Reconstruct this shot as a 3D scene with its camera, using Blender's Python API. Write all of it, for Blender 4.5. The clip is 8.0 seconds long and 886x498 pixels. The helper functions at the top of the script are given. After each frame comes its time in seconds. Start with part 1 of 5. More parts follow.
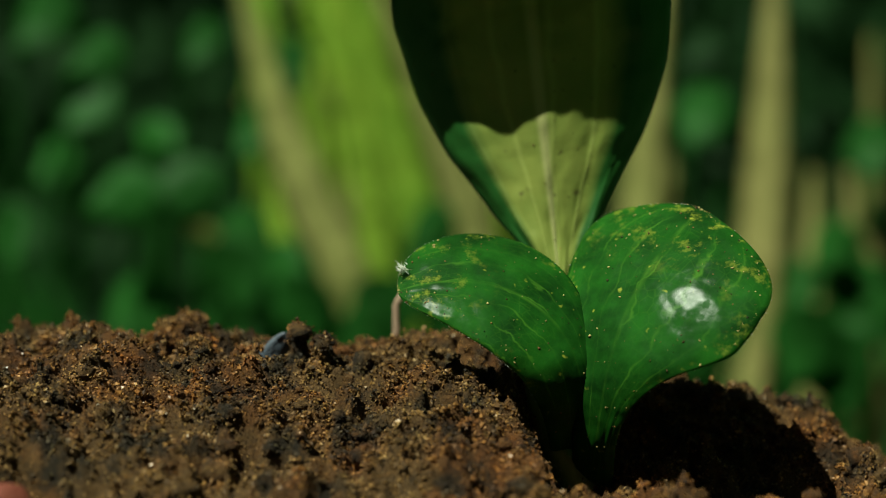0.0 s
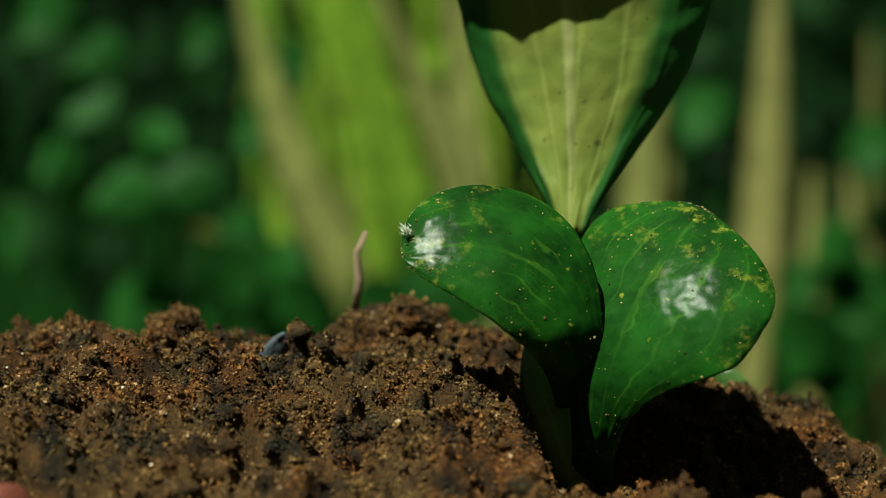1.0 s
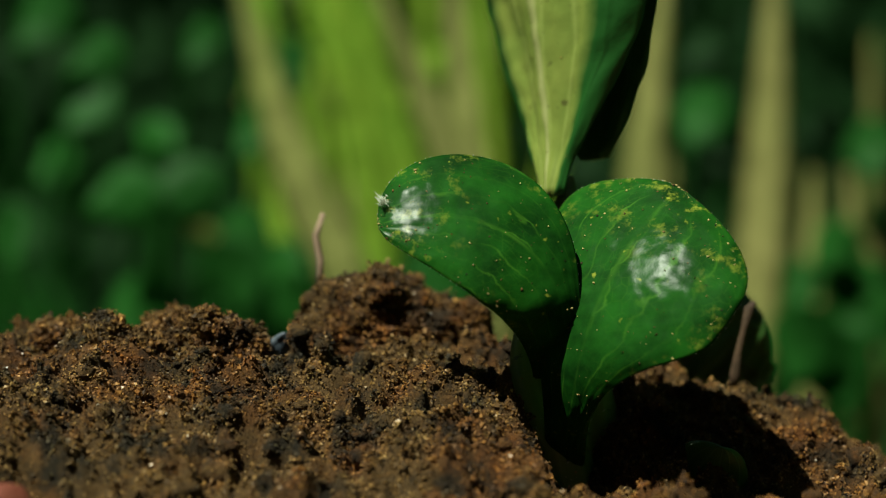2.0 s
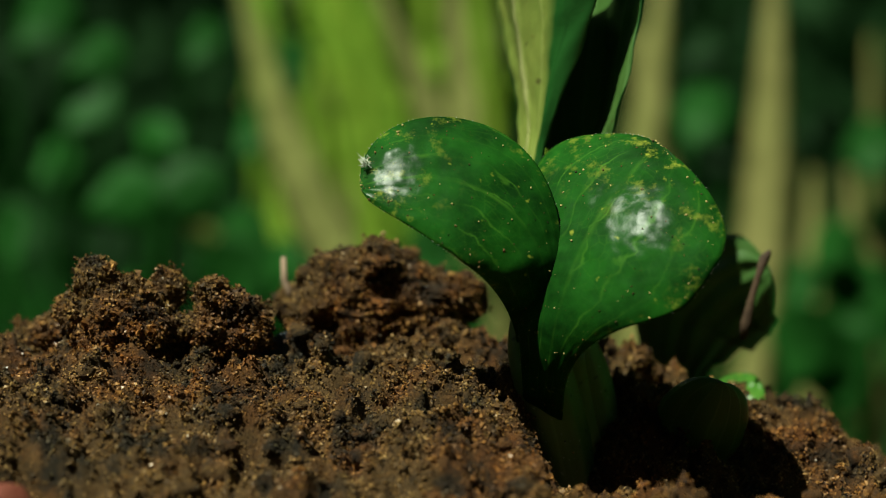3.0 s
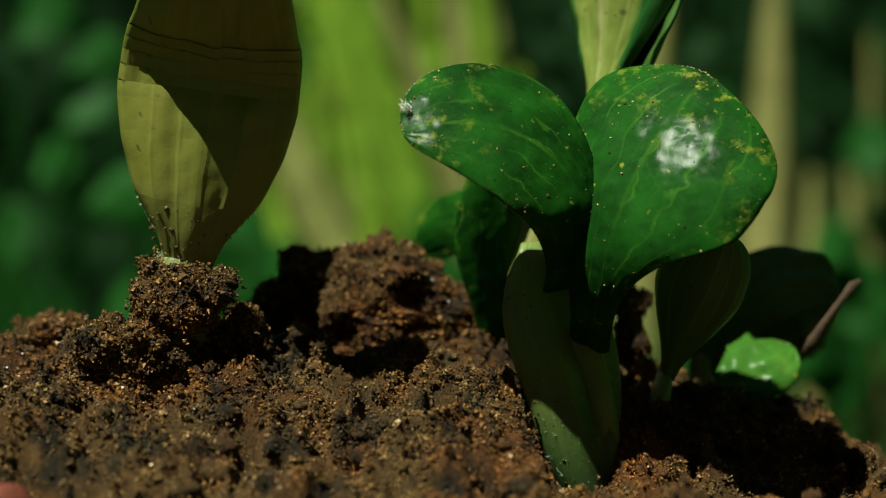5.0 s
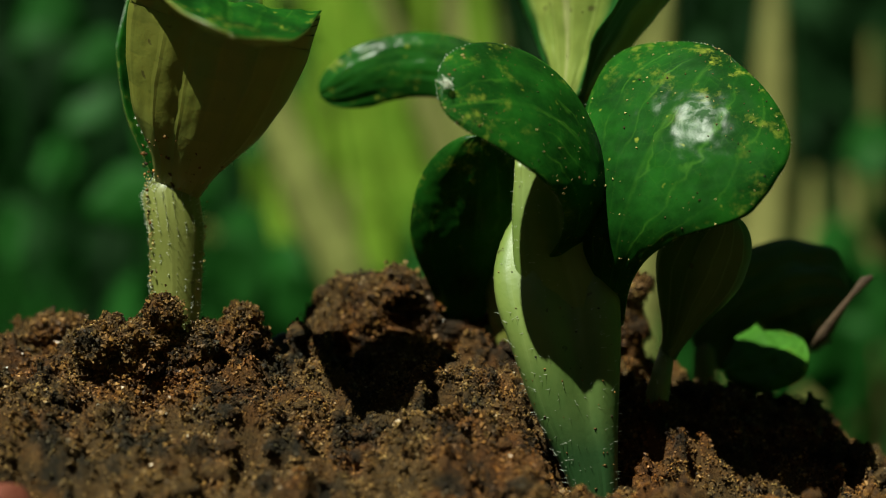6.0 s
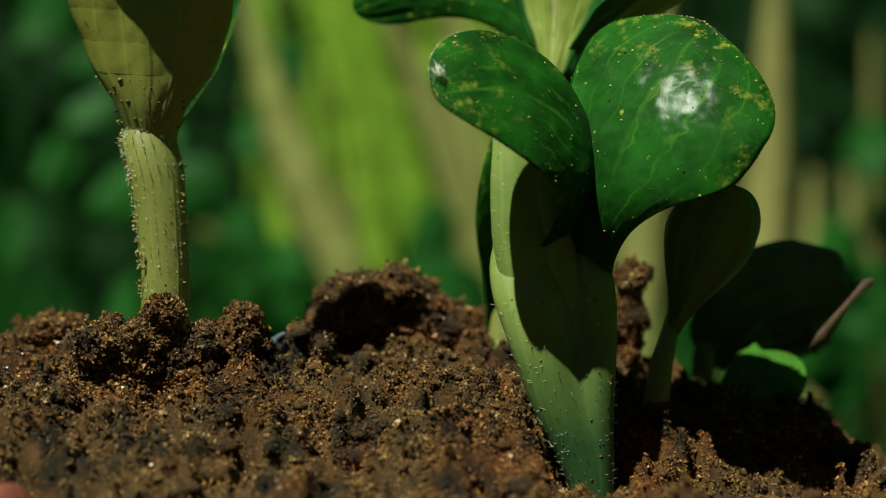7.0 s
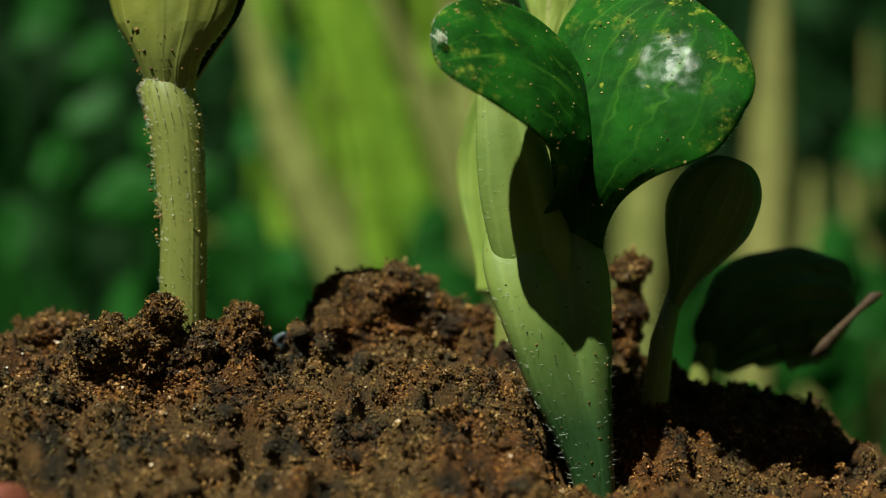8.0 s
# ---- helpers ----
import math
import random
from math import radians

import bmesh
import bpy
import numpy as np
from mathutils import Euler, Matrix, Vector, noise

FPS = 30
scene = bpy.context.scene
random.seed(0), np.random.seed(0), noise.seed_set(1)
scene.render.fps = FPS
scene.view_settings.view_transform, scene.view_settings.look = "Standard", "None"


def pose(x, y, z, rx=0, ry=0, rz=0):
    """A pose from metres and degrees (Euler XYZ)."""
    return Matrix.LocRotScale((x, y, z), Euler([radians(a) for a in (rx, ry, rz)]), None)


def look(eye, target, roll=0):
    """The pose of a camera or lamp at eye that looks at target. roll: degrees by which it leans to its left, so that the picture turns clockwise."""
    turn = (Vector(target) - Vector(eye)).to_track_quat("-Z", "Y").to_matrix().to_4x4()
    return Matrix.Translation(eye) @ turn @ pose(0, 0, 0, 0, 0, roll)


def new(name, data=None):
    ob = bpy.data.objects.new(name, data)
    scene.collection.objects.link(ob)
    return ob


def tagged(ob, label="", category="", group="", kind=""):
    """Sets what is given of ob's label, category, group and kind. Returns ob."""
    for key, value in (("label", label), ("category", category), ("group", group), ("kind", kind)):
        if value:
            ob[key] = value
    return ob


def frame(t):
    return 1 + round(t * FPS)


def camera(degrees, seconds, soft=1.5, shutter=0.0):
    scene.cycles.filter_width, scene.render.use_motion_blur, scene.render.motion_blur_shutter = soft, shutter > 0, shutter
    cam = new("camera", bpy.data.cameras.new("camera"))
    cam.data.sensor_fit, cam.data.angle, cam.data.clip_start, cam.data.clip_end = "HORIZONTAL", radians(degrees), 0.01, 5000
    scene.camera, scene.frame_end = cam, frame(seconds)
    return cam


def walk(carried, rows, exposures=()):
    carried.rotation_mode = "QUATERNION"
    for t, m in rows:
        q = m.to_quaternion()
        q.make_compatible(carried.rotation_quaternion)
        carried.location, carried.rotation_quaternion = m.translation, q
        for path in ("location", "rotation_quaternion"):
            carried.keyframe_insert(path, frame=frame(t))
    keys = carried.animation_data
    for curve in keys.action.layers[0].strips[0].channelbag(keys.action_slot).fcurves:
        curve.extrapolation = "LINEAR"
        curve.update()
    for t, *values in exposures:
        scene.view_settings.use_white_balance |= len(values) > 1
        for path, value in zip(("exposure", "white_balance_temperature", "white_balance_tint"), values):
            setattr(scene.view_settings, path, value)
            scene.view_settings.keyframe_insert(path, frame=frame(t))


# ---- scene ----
# A heap of garden soil with cucurbit seedlings that push up in time lapse, seen by a still macro camera.
cam = camera(30, 8.0, 1.02)
cam.data.dof.use_dof = True
cam.data.dof.focus_distance = 0.290
cam.data.dof.aperture_fstop = 8.2
STAND = look((0, -0.2926, 0.0441), (0, 0, 0.0441))
walk(cam, [(0, STAND), (8, STAND)], [(0, 0.26, 6500, -5), (6.5, 0.31, 6500, -5), (8, 0.42, 6500, -5)])

# ---- light ----
SUN_FROM = Vector((-0.34, -0.38, 0.86)).normalized()
world = bpy.data.worlds.new("sky")
scene.world = world
world.use_nodes = True
wt = world.node_tree
sky = wt.nodes.new("ShaderNodeTexSky")
sky.sky_type, sky.sun_disc = "NISHITA", False
sky.sun_elevation = math.asin(SUN_FROM.z)
sky.sun_rotation = math.atan2(SUN_FROM.x, SUN_FROM.y)
wt.links.new(sky.outputs[0], wt.nodes["Background"].inputs[0])
wt.nodes["Background"].inputs[1].default_value = 0.015
sun_data = bpy.data.lights.new("sun", "SUN")
sun_data.energy, sun_data.angle, sun_data.color = 5.5, radians(0.6), (1.0, 0.96, 0.86)
sun = new("sun", sun_data)
sun.matrix_world = look(SUN_FROM, (0, 0, 0))


# ---- materials ----
class Mat:
    """A small wrapper that adds nodes to one material."""

    def __init__(self, name):
        self.m = bpy.data.materials.new(name)
        self.m.use_nodes = True
        self.t = self.m.node_tree
        self.b = self.t.nodes["Principled BSDF"]
        self.out = self.t.nodes["Material Output"]

    def n(self, kind, **ins):
        node = self.t.nodes.new(kind)
        for k, v in ins.items():
            self.put(node.inputs[k.replace("_", " ")], v)
        return node

    def put(self, socket, v):
        if isinstance(v, bpy.types.NodeSocket):
            self.t.links.new(v, socket)
        else:
            socket.default_value = v

    def math(self, op, a, b=0.0, c=0.0):
        node = self.t.nodes.new("ShaderNodeMath")
        node.operation = op
        for i, v in enumerate((a, b, c)):
            self.put(node.inputs[i], v)
        return node.outputs[0]

    def noise(self, scale, detail=4.0, rough=0.6, vec=None):
        node = self.n("ShaderNodeTexNoise", Scale=scale, Detail=detail, Roughness=rough)
        if vec is not None:
            self.put(node.inputs["Vector"], vec)
        return node.outputs["Fac"]

    def ramp(self, fac, *stops):
        node = self.n("ShaderNodeValToRGB", Fac=fac)
        e = node.color_ramp.elements
        while len(e) < len(stops):
            e.new(0.5)
        for el, (p, c) in zip(e, stops):
            el.position = p
            el.color = (*c, 1) if isinstance(c, tuple) else (c, c, c, 1)
        return node.outputs[0]

    def mix(self, fac, a, b, kind="MIX"):
        node = self.t.nodes.new("ShaderNodeMix")
        node.data_type, node.blend_type = "RGBA", kind
        for i, v in ((0, fac), (6, a), (7, b)):
            self.put(node.inputs[i], (*v, 1) if isinstance(v, tuple) and len(v) == 3 else v)
        return node.outputs[2]

    def bump(self, height, strength, dist):
        node = self.n("ShaderNodeBump", Height=height, Strength=strength, Distance=dist)
        self.put(self.b.inputs["Normal"], node.outputs[0])
        return node.outputs[0]

    def obj(self):
        return self.n("ShaderNodeTexCoord").outputs["Object"]

    def set(self, **ins):
        for k, v in ins.items():
            self.put(self.b.inputs[k.replace("_", " ")], (*v, 1) if isinstance(v, tuple) and len(v) == 3 else v)
        return self

    def gloss(self, share, rough, normal):
        """A waxy coat over the body colour."""
        g = self.n("ShaderNodeBsdfGlossy", Roughness=rough, Normal=normal)
        g.distribution = "BECKMANN"
        mx = self.n("ShaderNodeMixShader", Fac=share)
        self.t.links.new(self.out.inputs["Surface"].links[0].from_socket, mx.inputs[1])
        self.t.links.new(g.outputs[0], mx.inputs[2])
        self.t.links.new(mx.outputs[0], self.out.inputs["Surface"])
        return self

    def sheer(self, colour, share, normal=None):
        """Let part of the light pass the sheet."""
        tr = self.n("ShaderNodeBsdfTranslucent")
        self.put(tr.inputs["Color"], (*colour, 1) if isinstance(colour, tuple) else colour)
        mx = self.n("ShaderNodeMixShader", Fac=share)
        self.t.links.new(self.b.outputs[0], mx.inputs[1])
        self.t.links.new(tr.outputs[0], mx.inputs[2])
        self.t.links.new(mx.outputs[0], self.out.inputs["Surface"])
        return self


def soil_colour(k, v, o):
    """Sandy brown, darker where damp."""
    col = k.ramp(v, (0.12, (0.017, 0.0098, 0.0036)), (0.45, (0.102, 0.0560, 0.0152)), (0.80, (0.205, 0.1130, 0.0300)), (1.0, (0.400, 0.2550, 0.0820)))
    damp = k.ramp(k.noise(120, 5, 0.65, o), (0.48, 0.0), (0.62, 0.92))
    col = k.mix(damp, col, k.mix(1.0, col, (0.14, 0.20, 0.26), "MULTIPLY"))
    rust = k.ramp(k.noise(48, 4, 0.65, o), (0.44, 0.0), (0.64, 0.9))
    return k.mix(rust, col, k.mix(1.0, col, (1.35, 0.86, 0.50), "MULTIPLY"))


def soil_material():
    k = Mat("damp_sandy_soil")
    o = k.obj()
    k.set(Base_Color=soil_colour(k, k.math("MULTIPLY", k.noise(1300, 3, 0.7, o), 0.8), o), Roughness=0.85, Specular_IOR_Level=0.3)
    k.bump(k.noise(1900, 4, 0.75, o), 1.0, 0.0008)
    return k.m


def grain_material():
    k = Mat("sand_grains")
    isl = k.n("ShaderNodeNewGeometry").outputs["Random Per Island"]
    o = k.obj()
    v = k.math("ADD", k.math("MULTIPLY", isl, 0.85), k.math("MULTIPLY", k.noise(400, 2, 0.6, o), 0.25))
    k.set(Base_Color=soil_colour(k, v, o), Roughness=k.ramp(isl, (0.0, 0.75), (0.90, 0.6), (0.94, 0.42)), Specular_IOR_Level=k.ramp(isl, (0.90, 0.3), (0.94, 0.6)))
    return k.m


def leaf_upper_material(name, deep, mid, vein, mottle, rough=0.34):
    k = Mat(name)
    uv = k.n("ShaderNodeTexCoord").outputs["UV"]
    o = k.obj()
    sep = k.n("ShaderNodeSeparateXYZ", Vector=uv)
    wob = k.noise(9, 3, 0.5, uv)
    side = k.math("ABSOLUTE", k.math("SUBTRACT", sep.outputs[0], 0.5))
    run = k.math("ADD", k.math("MULTIPLY", sep.outputs[0], 6.0), k.math("MULTIPLY", wob, 0.9))
    tooth = k.math("ABSOLUTE", k.math("SUBTRACT", k.math("FRACT", run), 0.5))
    rib = k.math("MAXIMUM", k.ramp(tooth, (0.0, 1.0), (0.07, 0.0)), k.ramp(side, (0.0, 0.8), (0.02, 0.0)))
    net = k.n("ShaderNodeTexVoronoi", Scale=22.0, Vector=uv)
    net.feature = "DISTANCE_TO_EDGE"
    small = k.ramp(net.outputs["Distance"], (0.0, 0.45), (0.05, 0.0))
    lines = k.math("MAXIMUM", k.math("MULTIPLY", rib, 0.8), k.math("MULTIPLY", small, 0.5))
    broken = k.ramp(k.noise(75, 3, 0.6, o), (0.42, 0.08), (0.66, 0.9))
    col = k.mix(k.ramp(k.noise(95, 5, 0.6, o), (0.34, 0.0), (0.66, 1.0)), deep, mid)
    col = k.mix(k.math("MULTIPLY", lines, broken), col, vein)
    edge = k.math("MAXIMUM", k.ramp(side, (0.38, 0.0), (0.5, 0.9)), k.ramp(sep.outputs[1], (0.66, 0.0), (0.97, 1.0)))
    spots = k.math("MULTIPLY", edge, k.ramp(k.noise(240, 5, 0.75, o), (0.55, 0.0), (0.66, 0.6)))
    col = k.mix(spots, col, mottle)
    col = k.mix(k.ramp(k.noise(420, 2, 0.5, o), (0.70, 0.0), (0.76, 0.7)), col, mottle)
    k.set(Base_Color=col, Roughness=0.6, Specular_IOR_Level=0.04)
    quilt = k.n("ShaderNodeTexVoronoi", Scale=170.0, Vector=o)
    quilt.feature = "SMOOTH_F1"
    h = k.math("ADD", k.math("MULTIPLY", quilt.outputs["Distance"], -0.9), k.math("ADD", k.math("MULTIPLY", k.noise(2400, 2, 0.5, o), 0.05), k.math("MULTIPLY", k.noise(130, 2, 0.45, o), 4.4)))
    nrm = k.bump(h, 0.42, 0.0005)
    k.sheer(k.mix(0.5, col, (0.25, 0.5, 0.05)), 0.08)
    wax = k.ramp(k.noise(120, 4, 0.6, o), (0.42, 0.001), (0.45, 0.0068))
    return k.gloss(wax, k.ramp(k.noise(900, 2, 0.5, o), (0.3, rough - 0.09), (0.7, rough - 0.04)), nrm).m


def leaf_under_material(name, pale, green, rough=0.35, share=0.05, foot=None, rim_shade=None, midrib=None, wax=0.0, ribs=0.35, foot_at=(0.54, 0.80)):
    k = Mat(name)
    uv = k.n("ShaderNodeTexCoord").outputs["UV"]
    o = k.obj()
    sep = k.n("ShaderNodeSeparateXYZ", Vector=uv)
    wob = k.noise(4, 2, 0.5, uv)
    across = k.math("ADD", k.math("MULTIPLY", sep.outputs[0], 6.0), k.math("MULTIPLY", wob, 0.5))
    tooth = k.math("ABSOLUTE", k.math("SUBTRACT", k.math("FRACT", across), 0.5))
    rib = k.ramp(tooth, (0.0, 1.0), (0.12, 0.0))
    col = k.mix(k.ramp(k.noise(70, 4, 0.6, o), (0.3, 0.0), (0.75, 1.0)), pale, green)
    col = k.mix(k.math("MULTIPLY", rib, ribs), col, tuple(min(1, c * 1.5 + 0.04) for c in pale))
    col = k.mix(k.ramp(k.noise(500, 2, 0.5, o), (0.70, 0.0), (0.75, 0.6)), col, (0.05, 0.03, 0.015))
    if foot:
        col = k.mix(k.ramp(sep.outputs[1], (foot_at[0], 0.0), (foot_at[1], 1.0)), k.mix(k.noise(120, 3, 0.5, o), foot, tuple(c * 0.6 for c in foot)), col)
    side = k.math("ABSOLUTE", k.math("SUBTRACT", sep.outputs[0], 0.5))
    # Shadow along both leaf sides, painted as a ragged dark green band.
    if rim_shade:
        ragged = k.math("ADD", side, k.math("MULTIPLY", k.noise(5, 3, 0.6, uv), 0.05))
        col = k.mix(k.ramp(ragged, (0.27, 0.0), (0.35, 1.0)), col, rim_shade)
    if midrib:
        col = k.mix(k.ramp(side, (0.010, 0.9), (0.03, 0.0)), col, midrib)
        rib = k.math("ADD", rib, k.ramp(side, (0.0, 2.0), (0.035, 0.0)))
    k.set(Base_Color=col, Roughness=rough, Specular_IOR_Level=0.5)
    k.bump(k.math("ADD", k.math("MULTIPLY", rib, 0.5), k.math("MULTIPLY", k.noise(700, 3, 0.6, o), 0.35)), 0.3, 0.0006)
    k.sheer(k.mix(0.4, col, (0.4, 0.55, 0.05)), share)
    if wax:
        h = k.math("ADD", k.math("MULTIPLY", rib, 0.6), k.math("MULTIPLY", k.noise(110, 3, 0.5, o), 2.2))
        k.gloss(k.ramp(k.noise(85, 3, 0.5, o), (0.40, wax * 0.15), (0.48, wax)), 0.30, k.n("ShaderNodeBump", Height=h, Strength=0.35, Distance=0.0006).outputs[0])
    return k.m


def plain_material(name, a, b, scale, rough=0.6, share=0.0, bump=0.2, spec=0.4):
    k = Mat(name)
    o = k.obj()
    col = k.mix(k.ramp(k.noise(scale, 5, 0.6, o), (0.3, 0.0), (0.7, 1.0)), a, b)
    info = k.n("ShaderNodeObjectInfo").outputs["Random"]
    col = k.mix(1.0, col, k.ramp(info, (0.0, 0.75), (1.0, 1.25)), "MULTIPLY")
    k.set(Base_Color=col, Roughness=rough, Specular_IOR_Level=spec)
    k.bump(k.noise(scale * 6, 3, 0.6, o), bump, 0.3 / scale)
    if share:
        k.sheer(col, share)
    return k.m


SOIL = soil_material()
GRAIN = grain_material()
LEAF_TOP = leaf_upper_material("glossy_green_leaf", (0.005, 0.030, 0.0035), (0.016, 0.096, 0.008), (0.070, 0.20, 0.018), (0.30, 0.34, 0.04))
LEAF_UNDER = leaf_under_material("pale_leaf_underside", (0.24, 0.30, 0.060), (0.13, 0.21, 0.038))
LEAF_YOUNG = leaf_under_material("yellow_young_leaf", (0.232, 0.234, 0.038), (0.160, 0.188, 0.031), 0.45, 0.02, foot=(0.22, 0.24, 0.055), wax=0.03, ribs=0.10, foot_at=(0.06, 0.22))
# The dark green sides stand for shadow of the overhanging tip.
TALL_UNDER = leaf_under_material("pale_leaf_back_with_shaded_rims", (0.26, 0.31, 0.065), (0.17, 0.24, 0.045), rim_shade=(0.020, 0.095, 0.016), midrib=(0.40, 0.42, 0.16))
MAIN_STEM = leaf_under_material("green_stem_paler_above", (0.225, 0.285, 0.068), (0.115, 0.195, 0.038), 0.4, 0.05, (0.034, 0.088, 0.026), ribs=0.2)
STEM = leaf_under_material("pale_green_stem", (0.22, 0.235, 0.058), (0.16, 0.185, 0.042), 0.4, 0.06, ribs=0.08)
STALK = leaf_under_material("pale_leaf_stalk", (0.225, 0.285, 0.068), (0.125, 0.200, 0.040), 0.4, 0.05, ribs=0.15)
HAIR = plain_material("white_plant_hair", (0.6, 0.65, 0.5), (0.7, 0.7, 0.6), 200, 0.4, 0.3)
BROWN = plain_material("withered_brown", (0.085, 0.050, 0.025), (0.03, 0.018, 0.010), 150, 0.8)
DUST = plain_material("pale_dust", (0.55, 0.46, 0.16), (0.42, 0.30, 0.10), 900, 0.8)
FLAKE = plain_material("blue_grey_flake", (0.05, 0.07, 0.09), (0.10, 0.12, 0.14), 120, 0.5)
STRAW = plain_material("dry_straw", (0.36, 0.26, 0.17), (0.22, 0.14, 0.09), 150, 0.8)
PEBBLE = plain_material("ochre_pebble", (0.30, 0.18, 0.07), (0.22, 0.12, 0.05), 220, 0.45)
CLAY = plain_material("terracotta", (0.20, 0.050, 0.025), (0.14, 0.035, 0.018), 120, 0.7)
REED = plain_material("dry_reed", (0.36, 0.36, 0.12), (0.24, 0.28, 0.07), 8, 0.7, 0.25, spec=0.08)
# The dry reed again, darkened in colour to stand in half shade.
REED_SHADED = plain_material("half_shade_reed", (0.29, 0.27, 0.095), (0.18, 0.20, 0.055), 8, 0.7, 0.2, spec=0.08)
BLADE = plain_material("yellow_green_grass", (0.37, 0.53, 0.06), (0.19, 0.38, 0.035), 9, 0.5, 0.4, spec=0.08)
WEED = plain_material("weed_leaf_green", (0.024, 0.108, 0.016), (0.012, 0.066, 0.010), 12, 0.45, 0.25, spec=0.08)
# Near-black green: the shade inside the hedge is part of this colour.
HEDGE = plain_material("shaded_hedge_green", (0.013, 0.045, 0.010), (0.006, 0.022, 0.006), 6, 0.6, 0.1, spec=0.08)
# Darker version of the pale underside, with the leaf's shade in its colour.
HOOD_LEAF = leaf_under_material("shaded_ribbed_leaf", (0.075, 0.16, 0.035), (0.04, 0.105, 0.02))
# Lighter version of the glossy leaf green; sunlight on the lobe is painted in.
LOBE = leaf_upper_material("sunlit_green_leaf", (0.03, 0.10, 0.012), (0.06, 0.17, 0.02), (0.10, 0.28, 0.03), (0.30, 0.34, 0.04))
# Lighter green for the unseen walls, so they bounce green fill light.
FILL_FOLIAGE = plain_material("bounce_fill_green", (0.035, 0.13, 0.025), (0.02, 0.08, 0.015), 6, 0.8, spec=0.05)
TURF = plain_material("dark_turf", (0.02, 0.055, 0.015), (0.012, 0.025, 0.008), 5, 0.9, spec=0.05)


# ---- mesh helpers ----
def hashed(i, j, k, seed):
    h = (i * 374761393 + j * 668265263 + k * 2147483647 + seed * 1274126177) & 0xFFFFFFFF
    h = ((h ^ (h >> 13)) * 1274126177) & 0xFFFFFFFF
    return ((h ^ (h >> 16)) & 0xFFFFFF) / float(0xFFFFFF) * 2 - 1


def vnoise(x, y, z, seed=0):
    """Smooth value noise in -1..1 on arrays."""
    xi, yi, zi = (np.floor(a).astype(np.int64) for a in (x, y, z))
    fx, fy, fz = x - xi, y - yi, z - zi
    fx, fy, fz = (f * f * f * (f * (f * 6 - 15) + 10) for f in (fx, fy, fz))
    total = 0.0
    for a in (0, 1):
        for b in (0, 1):
            for c in (0, 1):
                w = (fx if a else 1 - fx) * (fy if b else 1 - fy) * (fz if c else 1 - fz)
                total = total + w * hashed(xi + a, yi + b, zi + c, seed)
    return total


def fbm(x, y, z, octaves, seed=0, gain=0.5):
    total, amp, f = 0.0, 1.0, 1.0
    for i in range(octaves):
        total = total + amp * vnoise(x * f + 13.7 * i, y * f + 7.1 * i, z * f + 3.3 * i, seed + i)
        amp, f = amp * gain, f * 2.0
    return total


def mesh_object(name, verts, faces, mats, parent=None, label="", smooth=True, slots=None, uvs=None):
    me = bpy.data.meshes.new(name)
    if isinstance(faces, np.ndarray):
        n, k = faces.shape
        me.vertices.add(len(verts)), me.loops.add(n * k), me.polygons.add(n)
        me.vertices.foreach_set("co", np.asarray(verts, dtype=np.float32).ravel())
        me.loops.foreach_set("vertex_index", faces.astype(np.int32).ravel())
        me.polygons.foreach_set("loop_start", np.arange(0, n * k, k, dtype=np.int32))
    else:
        me.from_pydata([tuple(v) for v in verts], [], [tuple(f) for f in faces])
    for m in mats if isinstance(mats, (list, tuple)) else [mats]:
        me.materials.append(m)
    me.polygons.foreach_set("use_smooth", [smooth] * len(me.polygons))
    if slots is not None:
        me.polygons.foreach_set("material_index", slots)
    if uvs is not None:
        layer = me.uv_layers.new(name="UVMap")
        idx = np.empty(len(me.loops), dtype=np.int32)
        me.loops.foreach_get("vertex_index", idx)
        layer.data.foreach_set("uv", np.asarray(uvs)[idx].ravel())
    me.update()
    ob = new(name, me)
    if parent is not None:
        ob.parent = parent
    if label:
        ob["label"] = label
    return ob


def empty(name, m=None):
    e = new(name)
    e.empty_display_size = 0.005
    if m is not None:
        e.matrix_world = m
    return e


GRAIN_V = np.array([(1, 0, 0), (-0.5, 0.87, 0), (-0.5, -0.87, 0), (0, 0, 0.9), (0, 0, -0.9)], dtype=float) * 1.15
GRAIN_F = np.array([(0, 1, 3), (1, 2, 3), (2, 0, 3), (1, 0, 4), (2, 1, 4), (0, 2, 4)])


def crumbs(points, sizes, rng):
    """Small irregular grains, one at each point."""
    n = len(points)
    ax = rng.normal(size=(n, 3))
    ax /= np.linalg.norm(ax, axis=1)[:, None]
    ang = rng.uniform(0, 6.28, n)
    jig = 1 + rng.uniform(-0.4, 0.4, (n, len(GRAIN_V), 1))
    v = GRAIN_V[None] * jig * (rng.uniform(0.65, 1.25, (n, 1, 3)))
    c, s = np.cos(ang)[:, None, None], np.sin(ang)[:, None, None]
    k = ax[:, None, :]
    v = v * c + np.cross(np.broadcast_to(k, v.shape), v) * s + k * (v * k).sum(-1, keepdims=True) * (1 - c)
    v = v * sizes[:, None, None] + points[:, None, :]
    f = GRAIN_F[None] + (np.arange(n) * len(GRAIN_V))[:, None, None]
    return v.reshape(-1, 3), f.reshape(-1, 3)


